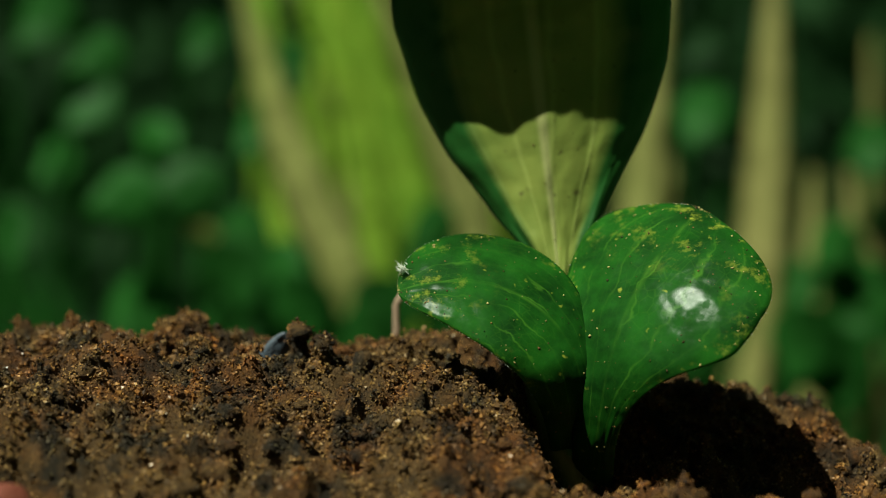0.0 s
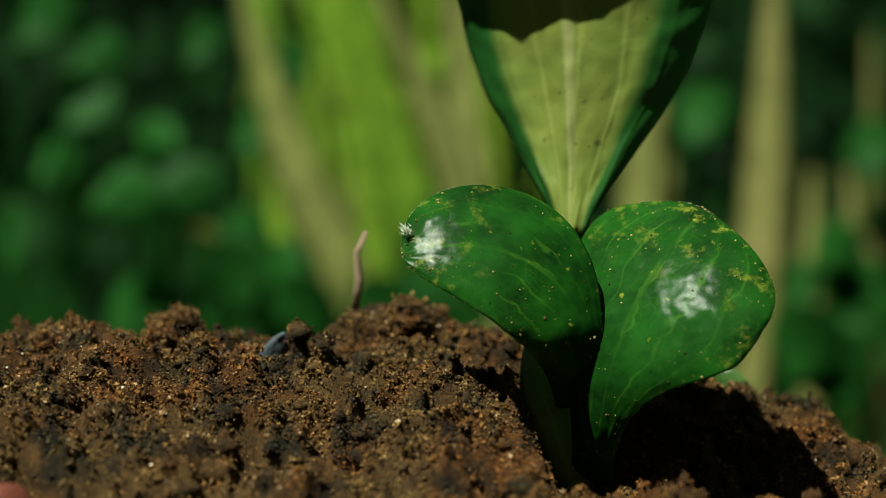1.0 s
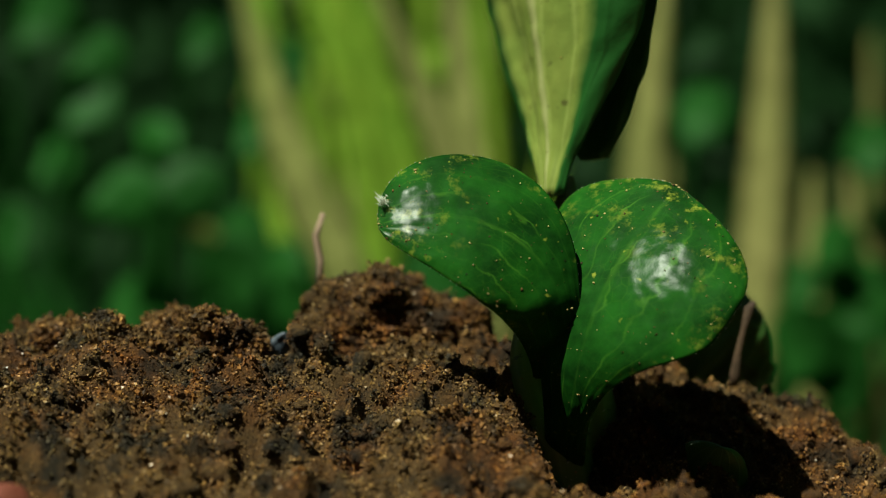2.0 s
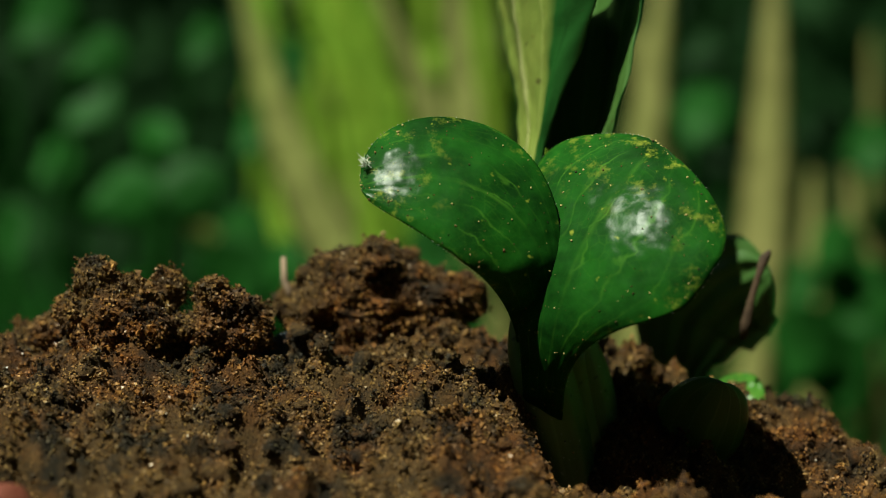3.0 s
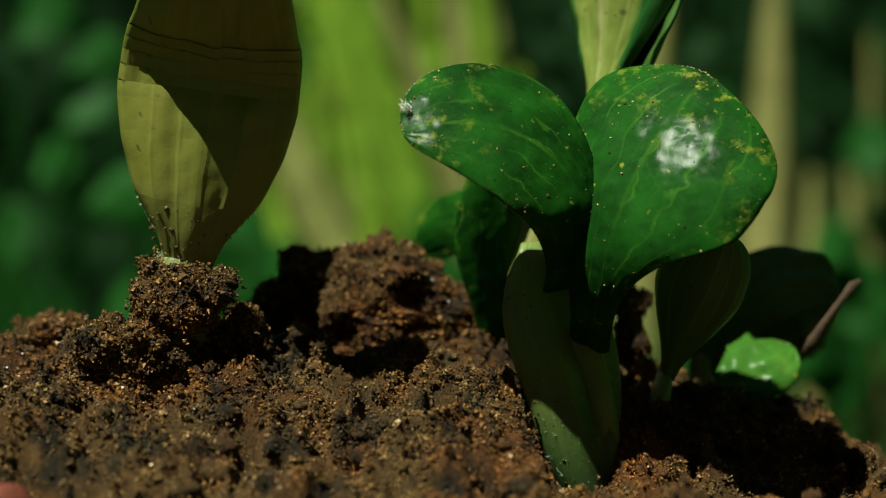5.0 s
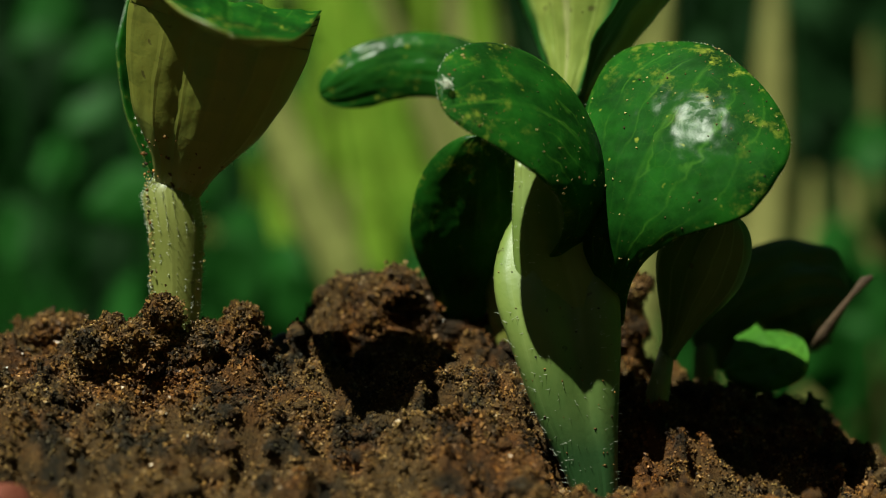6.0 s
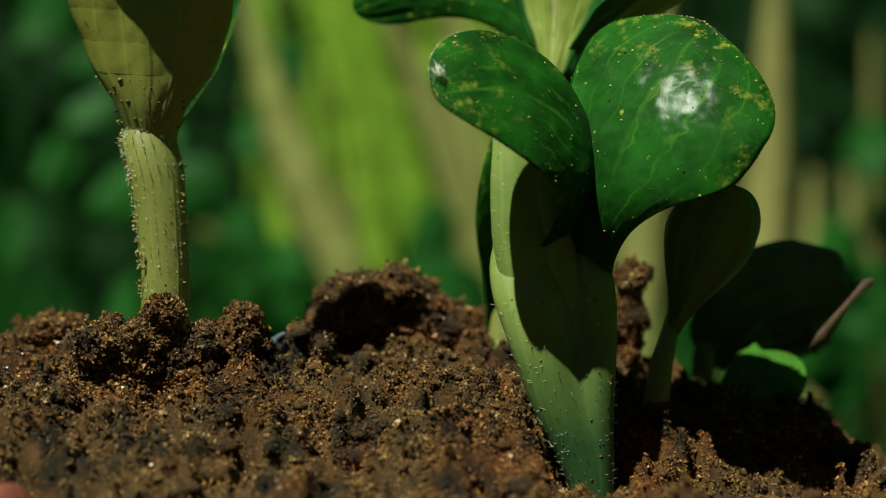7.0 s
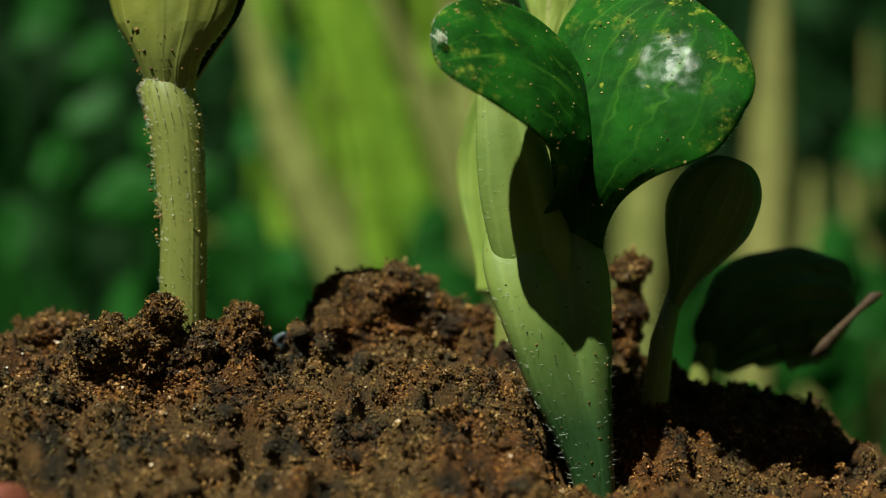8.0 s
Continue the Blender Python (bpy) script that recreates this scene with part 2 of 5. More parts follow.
def tube(path, radii, seg=16, flat=1.0, cap=True):
    """Verts, faces and uvs of a tube along path. flat: depth against width."""
    verts, uvs, faces = [], [], []
    n = len(path)
    pts = [Vector(p) for p in path]
    for i, p in enumerate(pts):
        d = (pts[min(i + 1, n - 1)] - pts[max(i - 1, 0)]).normalized()
        side = Vector((0, -1, 0)).cross(d)
        side = side.normalized() if side.length > 1e-3 else Vector((1, 0, 0))
        up = d.cross(side).normalized()
        for j in range(seg):
            a = 2 * math.pi * j / seg
            verts.append(p + side * math.cos(a) * radii[i] + up * math.sin(a) * radii[i] * flat)
            uvs.append((j / seg, i / (n - 1)))
    for i in range(n - 1):
        for j in range(seg):
            k = (j + 1) % seg
            faces.append((i * seg + j, i * seg + k, (i + 1) * seg + k, (i + 1) * seg + j))
    if cap:
        faces.append(tuple(range(seg))[::-1])
        faces.append(tuple(range((n - 1) * seg, n * seg)))
    return verts, faces, uvs


def smooth01(x):
    x = min(1, max(0, x))
    return x * x * (3 - 2 * x)


def leaf_shape(length, width, claw=0.16, waist=0.30, broad=0.60, bend=(0, 20), hook=1.0, claw_lean=0.0, cup=0.6, ridges=0, ridge=0.0,
               thick=0.0012, span=(0.0, 1.0), sweep=(0, 0), taper=0, wave=0.0, fold=0.0, halves=None, bow=0.0, crease=None, relief=None, nu=56, nv=34, seed=0, crown=2.0):
    """A fleshy leaf that grows up from the origin, its width along x, its face to -y.
    bend: its lean to -y in degrees at the foot and at the tip; cup: how far the rims turn back, in radians."""
    def half(u):
        s = min(1.0, max(0.0, (u - waist) / (broad - waist)))
        rise = math.sin(s * math.pi / 2) ** taper if taper else smooth01(s)
        body = rise if u < broad else (max(0.0, 1 - ((u - broad) / (1 - broad)) ** crown)) ** 0.5
        c = claw + (1 - claw) * body if u < broad else body
        return width / 2 * max(c, 0.004)

    def halves_at(u):
        """Half widths of the two sides from a few stations."""
        out = []
        for col in (1, 2):
            ks = [h[0] for h in halves]
            fine = np.interp(np.linspace(0, 1, 101), ks, [h[col] for h in halves])
            fine = np.convolve(np.pad(fine, 8, mode="edge"), np.ones(17) / 17, "valid")
            w = float(np.interp(u, np.linspace(0, 1, 101), fine))
            out.append(w * max(0.004, 1 - max(0.0, (u - broad) / (1 - broad)) ** crown) ** 0.5)
        return out

    steps = 240

    def axes(u):
        a, b = radians(bend[0] + (bend[1] - bend[0]) * smooth01(u) ** hook + claw_lean * (1 - smooth01(u / 0.42))), radians(sweep[0] + (sweep[1] - sweep[0]) * smooth01(u))
        along = Vector((math.sin(b) * math.cos(a), -math.sin(a), math.cos(b) * math.cos(a)))
        side = Vector((math.cos(b), 0, -math.sin(b)))
        face = Vector((-math.sin(b) * math.sin(a), -math.cos(a), -math.cos(b) * math.sin(a)))
        return along, side, face

    line = [Vector((0, 0, 0))]
    for i in range(steps):
        line.append(line[-1] + axes((i + 0.5) / steps)[0] * (length / steps))
    mids = []
    for iu in range(nu + 1):
        w = iu / nu
        w = span[0] + (span[1] - span[0]) * (1 - (1 - w) ** 1.7 if span[1] == 1.0 else w)
        f = w * steps
        i0 = min(int(f), steps - 1)
        mid = line[i0].lerp(line[i0 + 1], f - i0)
        _, side, face = axes(w)
        h = half(w)
        hl, hr = halves_at(w) if halves else (0, 0)
        bent = cup * (1 - 0.55 * math.exp(-((w - crease) / 0.17) ** 2)) if crease else cup
        row = []
        for iv in range(nv + 1):
            v = -1 + 2 * iv / nv
            v = math.copysign(abs(v) ** 0.85, v)
            if halves:
                x = v * hl if v < 0 else v * hr
                off = -bow * x * x
            else:
                x = h * math.sin(cup * v) / cup if cup else h * v
                off = -h * (1 - math.cos(bent * v)) / bent if bent else 0.0
            off += fold * h * abs(v)
            if ridges:
                off += ridge * math.cos(v * math.pi * ridges) * (1 - v * v) * smooth01(w * 2.2) * smooth01((1.02 - w) * 3)
            nx, nz = v * 2.1 + seed, w * 4.3
            off += wave * length * (noise.noise((nx, nz, seed * 1.7)) + 0.4 * noise.noise((nx * 3, nz * 3, seed)))
            x *= 1 + 0.03 * noise.noise((w * 6, v * 0.5 + seed * 3, 0.3))
            t = thick * (0.25 + 0.75 * (1 - v ** 6)) * (0.3 + 0.7 * min(1, (span[1] - w) * 12 + 0.05) if span[1] == 1.0 else 1.0)
            p, n = mid + side * x + face * off, face
            if relief:
                p.y += relief(p.x, p.z)
                e = 0.0004
                n = Vector(((relief(p.x + e, p.z) - relief(p.x - e, p.z)) / (2 * e), -1, (relief(p.x, p.z + e) - relief(p.x, p.z - e)) / (2 * e))).normalized()
            row.append((p, n, t, ((v + 1) / 2, w)))
        mids.append(row)
    verts, uvs, faces, slots = [], [], [], []
    cols = nv + 1
    for sign in (1, -1):
        for row in mids:
            for (p, nrm, t, uv) in row:
                verts.append(p + nrm * (t / 2 * sign))
                uvs.append(uv)
    base = cols * (nu + 1)
    for i in range(nu):
        for j in range(nv):
            a, b, c, d = i * cols + j, i * cols + j + 1, (i + 1) * cols + j + 1, (i + 1) * cols + j
            faces.append((a, b, c, d)), slots.append(0)
            faces.append((base + d, base + c, base + b, base + a)), slots.append(1)
    ring = [i * cols for i in range(nu + 1)] + [nu * cols + j for j in range(1, cols)] + [i * cols + nv for i in range(nu - 1, -1, -1)] + list(range(nv - 1, 0, -1))
    for q, a in enumerate(ring):
        b = ring[(q + 1) % len(ring)]
        if (span[1] < 1 and a // cols == nu and b // cols == nu) or (span[0] > 0 and a < cols and b < cols):
            continue
        faces.append((a, base + a, base + b, b)[::-1]), slots.append(0)
    return dict(v=verts, f=faces, uv=uvs, slots=slots, rows=mids)


def ribbon(keys, nu=44, nv=26, thick=0.0012, flat=1.0, ridges=0, ridge=0.0, wave=0.0, seed=0, span=(0.0, 1.0), blunt=0.14, tuck=0.0):
    """A leaf along a bowed midrib. keys: (u, x, y, z, half width of each side, cup, turn) from foot to tip; its face is to -y, turned by turn degrees
    about the midrib; cup: how far the rims turn back, in radians; flat: how much of that bend lies near the rims."""
    keys = np.array(keys)
    fine = np.linspace(0, 1, 161)
    ker = np.hanning(19)[1:-1] / np.hanning(19).sum()
    pad = len(ker) // 2
    cols = []
    for c in range(1, 8):
        v = np.interp(fine, keys[:, 0], keys[:, c])
        ext = np.concatenate([2 * v[0] - v[1:pad + 1][::-1], v, 2 * v[-1] - v[-pad - 1:-1][::-1]])
        cols.append(np.convolve(ext, ker, "valid"))

    def at(c, u):
        return float(np.interp(u, fine, cols[c]))

    rows = []
    us = [iu / nu for iu in range(nu + 1)]
    us = [span[0] + (span[1] - span[0]) * (1 - (1 - w) ** 1.6 if span[1] == 1.0 else w) for w in us]
    if tuck:
        us = [span[0] - tuck, span[0] - 1e-4] + us
        nu += 2
    for w in us:
        mid = Vector((at(0, w), at(1, w), at(2, w)))
        d = 0.01
        a, b = max(0, w - d), min(1, w + d)
        along = Vector((at(0, b) - at(0, a), at(1, b) - at(1, a), at(2, b) - at(2, a))).normalized()
        ref = Vector((0, -1, 0)) + Vector((0, 0, -1.2)) * max(0.0, -along.y) + Vector((0, 0, 1.2)) * max(0.0, along.y)
        face = (ref - along * ref.dot(along)).normalized()
        face = Matrix.Rotation(radians(at(6, w)), 3, along) @ face
        side = along.cross(face)
        end = max(0.0, (w - 1 + blunt) / blunt)
        round_off = max(0.004, 1 - end ** 2.2) ** 0.5
        cup = at(5, w)
        row = []
        half_n = nv // 2
        for sgn, col in ((-1, 3), (1, 4)):
            h = max(0.0002, at(col, w) * round_off)
            x = off = 0.0
            pts = [(0.0, 0.0)]
            for k in range(half_n):
                phi = cup * ((k + 0.5) / half_n) ** flat
                x += h / half_n * math.cos(phi)
                off -= h / half_n * math.sin(phi)
                pts.append((x * sgn, off))
            row.append(pts)
        pts = [(p, -1 + i / half_n) for i, p in enumerate(row[0][::-1])] + [(p, (i + 1) / half_n) for i, p in enumerate(row[1][1:])]
        line = []
        for (x, off), v in pts:
            env = smooth01(w * 3) * smooth01((1.02 - w) * 3)
            if ridges:
                off += ridge * (math.cos(v * math.pi * ridges) + 0.4 * math.cos(v * math.pi * ridges * 2.3 + seed)) * (1 - v * v) * env
            off += wave * (noise.noise((v * 2.1 + seed, w * 4.3, seed * 1.7)) + 0.6 * noise.noise((v * 6 + seed, w * 11, seed)) * abs(v) + 0.3 * noise.noise((v * 9, w * 19, seed)))
            x *= 1 + 0.03 * noise.noise((w * 7, v * 0.5 + seed * 3, 0.3))
            t = thick * (0.3 + 0.7 * (1 - v ** 6)) * (0.35 + 0.65 * min(1, (1.0 - w) * 12 + 0.05))
            if w < span[0]:
                t *= 0.3
            line.append((mid + side * x + face * off, face, t, ((v + 1) / 2, w)))
        rows.append(line)
    verts, uvs, faces, slots = [], [], [], []
    n_c = len(rows[0])
    for sign in (1, -1):
        for line in rows:
            for p, nrm, t, uv in line:
                verts.append(p + nrm * (t / 2 * sign))
                uvs.append(uv)
    base = n_c * (nu + 1)
    for i in range(nu):
        if tuck and i == 1:
            continue
        for j in range(n_c - 1):
            a, b, c, d = i * n_c + j, i * n_c + j + 1, (i + 1) * n_c + j + 1, (i + 1) * n_c + j
            faces.append((a, b, c, d)), slots.append(0)
            faces.append((base + d, base + c, base + b, base + a)), slots.append(1)
    ring = [i * n_c for i in range(nu + 1)] + [nu * n_c + j for j in range(1, n_c)] + [i * n_c + n_c - 1 for i in range(nu - 1, -1, -1)] + list(range(n_c - 2, 0, -1))
    for q, a in enumerate(ring):
        b = ring[(q + 1) % len(ring)]
        if (span[1] < 1 and a // n_c == nu and b // n_c == nu) or (span[0] > 0 and a < n_c and b < n_c):
            continue
        faces.append((a, base + a, base + b, b)[::-1]), slots.append(0)
    return dict(v=verts, f=faces, uv=uvs, slots=slots, rows=rows)


def leaf_part(name, shape, front, back, parent, label=""):
    return mesh_object(name, shape["v"], shape["f"], [front, back], parent, label, slots=shape["slots"], uvs=shape["uv"])


def specks_on(shape, n, low, high, rng, parent, where=None, face=1, mat=None, label="grains of soil stuck to the leaf"):
    """Grains of soil that stick to a leaf."""
    pts, sizes = [], []
    rows = shape["rows"]
    while len(pts) < n:
        i, j = rng.integers(1, len(rows) - 1), rng.integers(1, len(rows[0]) - 1)
        p, nrm, t, uv = rows[i][j]
        if where and not where(uv[0], uv[1], rng):
            continue
        pts.append(tuple(p + nrm * (t / 2 * face)))
        sizes.append(low + (high - low) * rng.random() ** 3)
    v, f = crumbs(np.array(pts), np.array(sizes), rng)
    return mesh_object("soil_speck", v, f, mat or GRAIN, parent, label)


def hairs(points, normals, length, rng, parent, thick=0.00006):
    """Fine hairs, each a thin spike."""
    verts, faces = [], []
    for p, nrm in zip(points, normals):
        p, d = Vector(p), (Vector(nrm) + Vector(rng.normal(0, 0.35, 3))).normalized()
        ln = length * rng.uniform(0.5, 1.3)
        s = d.orthogonal().normalized()
        q = d.cross(s)
        b = len(verts)
        for a in (0, 2.09, 4.19):
            verts.append(p + (s * math.cos(a) + q * math.sin(a)) * thick)
        verts.append(p + d * ln + Vector((0, 0, ln * 0.15)))
        faces += [(b, b + 1, b + 3), (b + 1, b + 2, b + 3), (b + 2, b, b + 3)]
    return mesh_object("hair", verts, faces, HAIR, parent, "fine white hairs")


def rim_hairs(shape, count, length, rng, parent):
    rows = shape["rows"]
    pts, nrms = [], []
    for _ in range(count):
        i = rng.integers(4, len(rows) - 1)
        j = 0 if rng.random() < 0.5 else len(rows[0]) - 1
        p, nrm, t, uv = rows[i][j]
        q = rows[i][len(rows[0]) // 2][0]
        out = (p - q).normalized() if (p - q).length > 1e-5 else Vector((0, 0, 1))
        pts.append(p), nrms.append(out)
    return hairs(pts, nrms, length, rng, parent)


# ---- the soil ----
CREST_X = np.array([-0.12, -0.108, -0.086, -0.080, -0.071, -0.064, -0.053, -0.038, -0.031, -0.016, -0.005, 0.007, 0.013, 0.024, 0.036, 0.051, 0.062, 0.068, 0.072, 0.079, 0.086, 0.107])
CREST_Z = np.array([0.020, 0.022, 0.0238, 0.0275, 0.0280, 0.0265, 0.0258, 0.0265, 0.0250, 0.0240, 0.0252, 0.0252, 0.0240, 0.0215, 0.0205, 0.0177, 0.0142, 0.0136, 0.0110, 0.0054, 0.0003, -0.012])


def gauss(x, y, cx, cy, sx, sy):
    return np.exp(-((x - cx) / sx) ** 2 - ((y - cy) / sy) ** 2)


def soil_height(x, y):
    """Height of the heap, before its crumbs."""
    crest = np.interp(x, CREST_X, CREST_Z)
    s = np.clip((y + 0.036) / 0.066, -1.5, 1.0)
    rise = np.where(s > 0, np.sin(np.clip(s, 0, 1) * math.pi / 2) ** 0.9, s * 0.9)
    z = 0.0025 + (crest - 0.0025) * rise
    back = np.clip(y - 0.034, 0, None)
    z = z - back * 0.55 - back ** 2 * 9
    side = np.clip(np.abs(x) - 0.12, 0, None)
    z = z - side * 0.9
    z = z - 0.0185 * gauss(x, y, 0.0245, -0.004, 0.0085, 0.019)
    z = z - 0.0130 * gauss(x, y, 0.046, -0.006, 0.021, 0.019)
    z = z - 0.0012 * gauss(x, y, 0.042, -0.024, 0.016, 0.008)
    z = z - 0.0030 * gauss(x, y, -0.029, 0.004, 0.005, 0.004)
    z = z - 0.0022 * gauss(x, y, 0.009, 0.003, 0.005, 0.005)
    z = z + 0.0020 * gauss(x, y, -0.053, 0.004, 0.010, 0.006)
    z = z - 0.0090 * gauss(x, y, 0.063, -0.004, 0.012, 0.018)
    z = z - 0.0060 * gauss(x, y, 0.073, -0.012, 0.010, 0.018)
    return np.maximum(z, -0.13)


def soil_relief(x, y):
    near = np.clip(1 - (np.abs(x) - 0.10) / 0.05, 0, 1)
    z = 0.0020 * fbm(x * 85, y * 85, 0 * x, 2, 5)
    knob = np.maximum(0, 1 - np.abs(fbm(x * 160, y * 160, 0 * x, 2, 21, 0.5)))
    z = z + near * (0.0056 * knob ** 1.7 - 0.0036 + 0.0019 * fbm(x * 420, y * 420, 0 * x, 2, 33, 0.55))
    pits = np.clip(fbm(x * 150, y * 190, 0 * x + 4, 2, 40) - 0.40, 0, 1)
    z = z + near * 0.00045 * fbm(x * 950, y * 950, 0 * x, 2, 61, 0.6)
    return z - 0.0230 * pits * near


def build_soil():
    xs = np.concatenate([np.linspace(-0.40, -0.10, 50)[:-1], np.linspace(-0.10, 0.10, 560), np.linspace(0.10, 0.40, 50)[1:]])
    ys = np.concatenate([np.linspace(-0.20, -0.052, 25)[:-1], np.linspace(-0.052, 0.052, 300), np.linspace(0.052, 0.30, 45)[1:]])
    gx, gy = np.meshgrid(xs, ys)
    z = soil_height(gx, gy) + soil_relief(gx, gy)
    v = np.stack([gx, gy, z], -1).reshape(-1, 3)
    r, c = len(ys), len(xs)
    i, j = np.meshgrid(np.arange(r - 1), np.arange(c - 1), indexing="ij")
    a = (i * c + j).ravel()
    f = np.stack([a, a + 1, a + c + 1, a + c], -1)
    ob = mesh_object("soil", v, f, SOIL)
    tagged(ob, "heap of damp brown sandy garden soil", "soil", kind="structure")
    rng = np.random.default_rng(3)
    bodies, faces, weights, count = [], [], [], 0
    for i in range(700):
        x, y = rng.uniform(-0.088, 0.088), rng.uniform(-0.034, 0.040)
        r = 0.0007 + 0.0021 * rng.random() ** 3
        v, f = lump((r, r * rng.uniform(0.7, 1.1), r * rng.uniform(0.6, 0.95)), 300 + i, 14, 9, 0.32)
        zz = float(soil_height(np.array([x]), np.array([y]))[0] + soil_relief(np.array([x]), np.array([y]))[0])
        bodies.append(v + np.array([x, y, zz - r * 0.05]))
        weights += [r * r] * len(v)
        faces += [tuple(k + count for k in q) for q in f]
        count += len(v)
    lumps = np.concatenate(bodies)
    ob = mesh_object("soil_lumps", lumps, faces, SOIL)
    tagged(ob, "small crumbly lumps set in the soil heap", "soil crumbs", kind="stuff")
    n, m, knots, per = 105000, 40000, 5600, 25
    x, y = rng.uniform(-0.088, 0.088, n), -0.038 + 0.074 * rng.random(n)
    size = 0.00014 + 0.00016 * rng.random(n) + 0.00030 * rng.random(n) ** 16
    z = soil_height(x, y) + soil_relief(x, y) + size * rng.uniform(-0.2, 0.8, n)
    kx, ky = rng.uniform(-0.088, 0.088, knots), -0.038 + 0.074 * rng.random(knots)
    kz = soil_height(kx, ky) + soil_relief(kx, ky)
    kr = 0.00035 + 0.0010 * rng.random(knots) ** 2
    d = rng.normal(size=(knots, per, 3))
    d /= np.linalg.norm(d, axis=2)[..., None]
    d[..., 2] = np.abs(d[..., 2])
    knot = (np.stack([kx, ky, kz], -1)[:, None, :] + d * kr[:, None, None] * rng.uniform(0.7, 1.1, (knots, per, 1))).reshape(-1, 3)
    p = np.concatenate([np.stack([x, y, z], -1), knot, lumps[rng.choice(len(lumps), m, p=np.array(weights) / sum(weights))] + rng.normal(0, 0.0003, (m, 3))])
    size = np.concatenate([size, (0.00012 + 0.00014 * rng.random(knots * per)) * np.repeat(0.8 + kr / 0.0016, per), 0.00013 + 0.00015 * rng.random(m)])
    cv, cf = crumbs(p, size, rng)
    ob = mesh_object("soil_crumbs", cv, cf, GRAIN, smooth=False)
    tagged(ob, "loose crumbs and sand grains on the soil heap", "soil crumbs", kind="stuff")


bm = bmesh.new()
bmesh.ops.create_circle(bm, cap_ends=True, segments=64, radius=2500)
gme = bpy.data.meshes.new("ground")
bm.to_mesh(gme), bm.free()
gme.materials.append(TURF)
ground = new("ground", gme)
ground.location.z = -0.12
tagged(ground, "dark weedy ground around the soil heap", "ground", kind="structure")


def lump(radii, seed, nu, nv, rough=0.22):
    """A knobbly closed body round the origin."""
    th, ph = np.meshgrid(np.linspace(0, 2 * math.pi, nu, endpoint=False), np.linspace(0.03, math.pi - 0.03, nv))
    d = np.stack([np.cos(th) * np.sin(ph), np.sin(th) * np.sin(ph), np.cos(ph)], -1).reshape(-1, 3)
    x, y, z = d.T
    r = 1 + rough * fbm(x * 1.7 + seed, y * 1.7, z * 1.7, 3, seed % 50) + 0.5 * rough * fbm(x * 6, y * 6, z * 6, 2, seed % 37 + 9, 0.6)
    v = d * r[:, None] * np.array(radii)[None]
    f = [(i * nu + j, (i + 1) * nu + j, (i + 1) * nu + (j + 1) % nu, i * nu + (j + 1) % nu) for i in range(nv - 1) for j in range(nu)]
    f += [tuple(range(nu)), tuple((nv - 1) * nu + j for j in range(nu))[::-1]]
    return v, f


def clod(name, radii, seed, crumbs_n, label, spread=0.34, lumps=14, size=0.42):
    """A crumbly clod: lumps of all sizes stuck together, grains on every one; its middle at the origin."""
    rng = np.random.default_rng(seed)
    R = np.array(radii)
    ob = tagged(empty(name), label, "soil clod", "soil clods")
    bodies = [(np.zeros(3), R * 0.80)]
    for _ in range(lumps):
        d = rng.normal(size=3)
        d /= np.linalg.norm(d)
        bodies.append((d * R * rng.uniform(0.62, 0.80 + spread * 0.5), np.full(3, R.mean()) * size * rng.uniform(0.40, 1.0)))
    area = sum(float(r[0] * r[2]) for c, r in bodies)
    for i, (c, r) in enumerate(bodies):
        v, f = lump(r, seed * 7 + i, 64 if i == 0 else 26, 44 if i == 0 else 16, 0.24)
        n = int(crumbs_n * 2.7 * float(r[0] * r[2]) / area) + 30
        q = np.array(f[:-2])
        side = np.linalg.norm(np.cross(v[q[:, 2]] - v[q[:, 0]], v[q[:, 3]] - v[q[:, 1]]), axis=1)
        q = q[rng.choice(len(q), n, p=side / side.sum())]
        a, b = rng.random((n, 1)), rng.random((n, 1))
        p = (v[q[:, 0]] * (1 - a) + v[q[:, 1]] * a) * (1 - b) + (v[q[:, 3]] * (1 - a) + v[q[:, 2]] * a) * b
        knobs = np.clip(fbm(p[:, 0] * 700 + seed, p[:, 1] * 700, p[:, 2] * 700, 2, 17), 0, 1)
        p = p + c + p / np.linalg.norm(p, axis=1)[:, None] * (0.0016 * knobs * rng.random(n) + 0.0001)[:, None] + rng.normal(0, 0.00012, (n, 3))
        v = v + c
        g = 0.00015 + 0.00017 * rng.random(n) + 0.0004 * rng.random(n) ** 12
        cv, cf = crumbs(p, g, rng)
        mesh_object("soil_lump", np.concatenate([v, cv]), list(f) + (cf + len(v)).tolist(), [SOIL, GRAIN], ob, smooth=False, slots=[0] * len(f) + [1] * len(cf))
    return ob


build_soil()


# ---- the seedlings ----
def stem_part(parent, path, radii, rng, hair=160, flat=0.9, name="stem", mat=None, hair_len=0.0011):
    v, f, uv = tube(path, radii, 20, flat)
    ob = mesh_object(name, v, f, mat or STEM, parent, uvs=uv)
    if hair:
        pts, nrms = [], []
        n = len(path)
        for _ in range(hair):
            i = int(rng.integers(0, n - 1))
            j = int(rng.integers(0, 20))
            a, b = Vector(v[i * 20 + j]), Vector(v[(i + 1) * 20 + j])
            pts.append(a.lerp(b, rng.random()))
            c = Vector(path[i])
            nrms.append((a - c).normalized())
        hairs(pts, nrms, hair_len, rng, ob)
    return ob


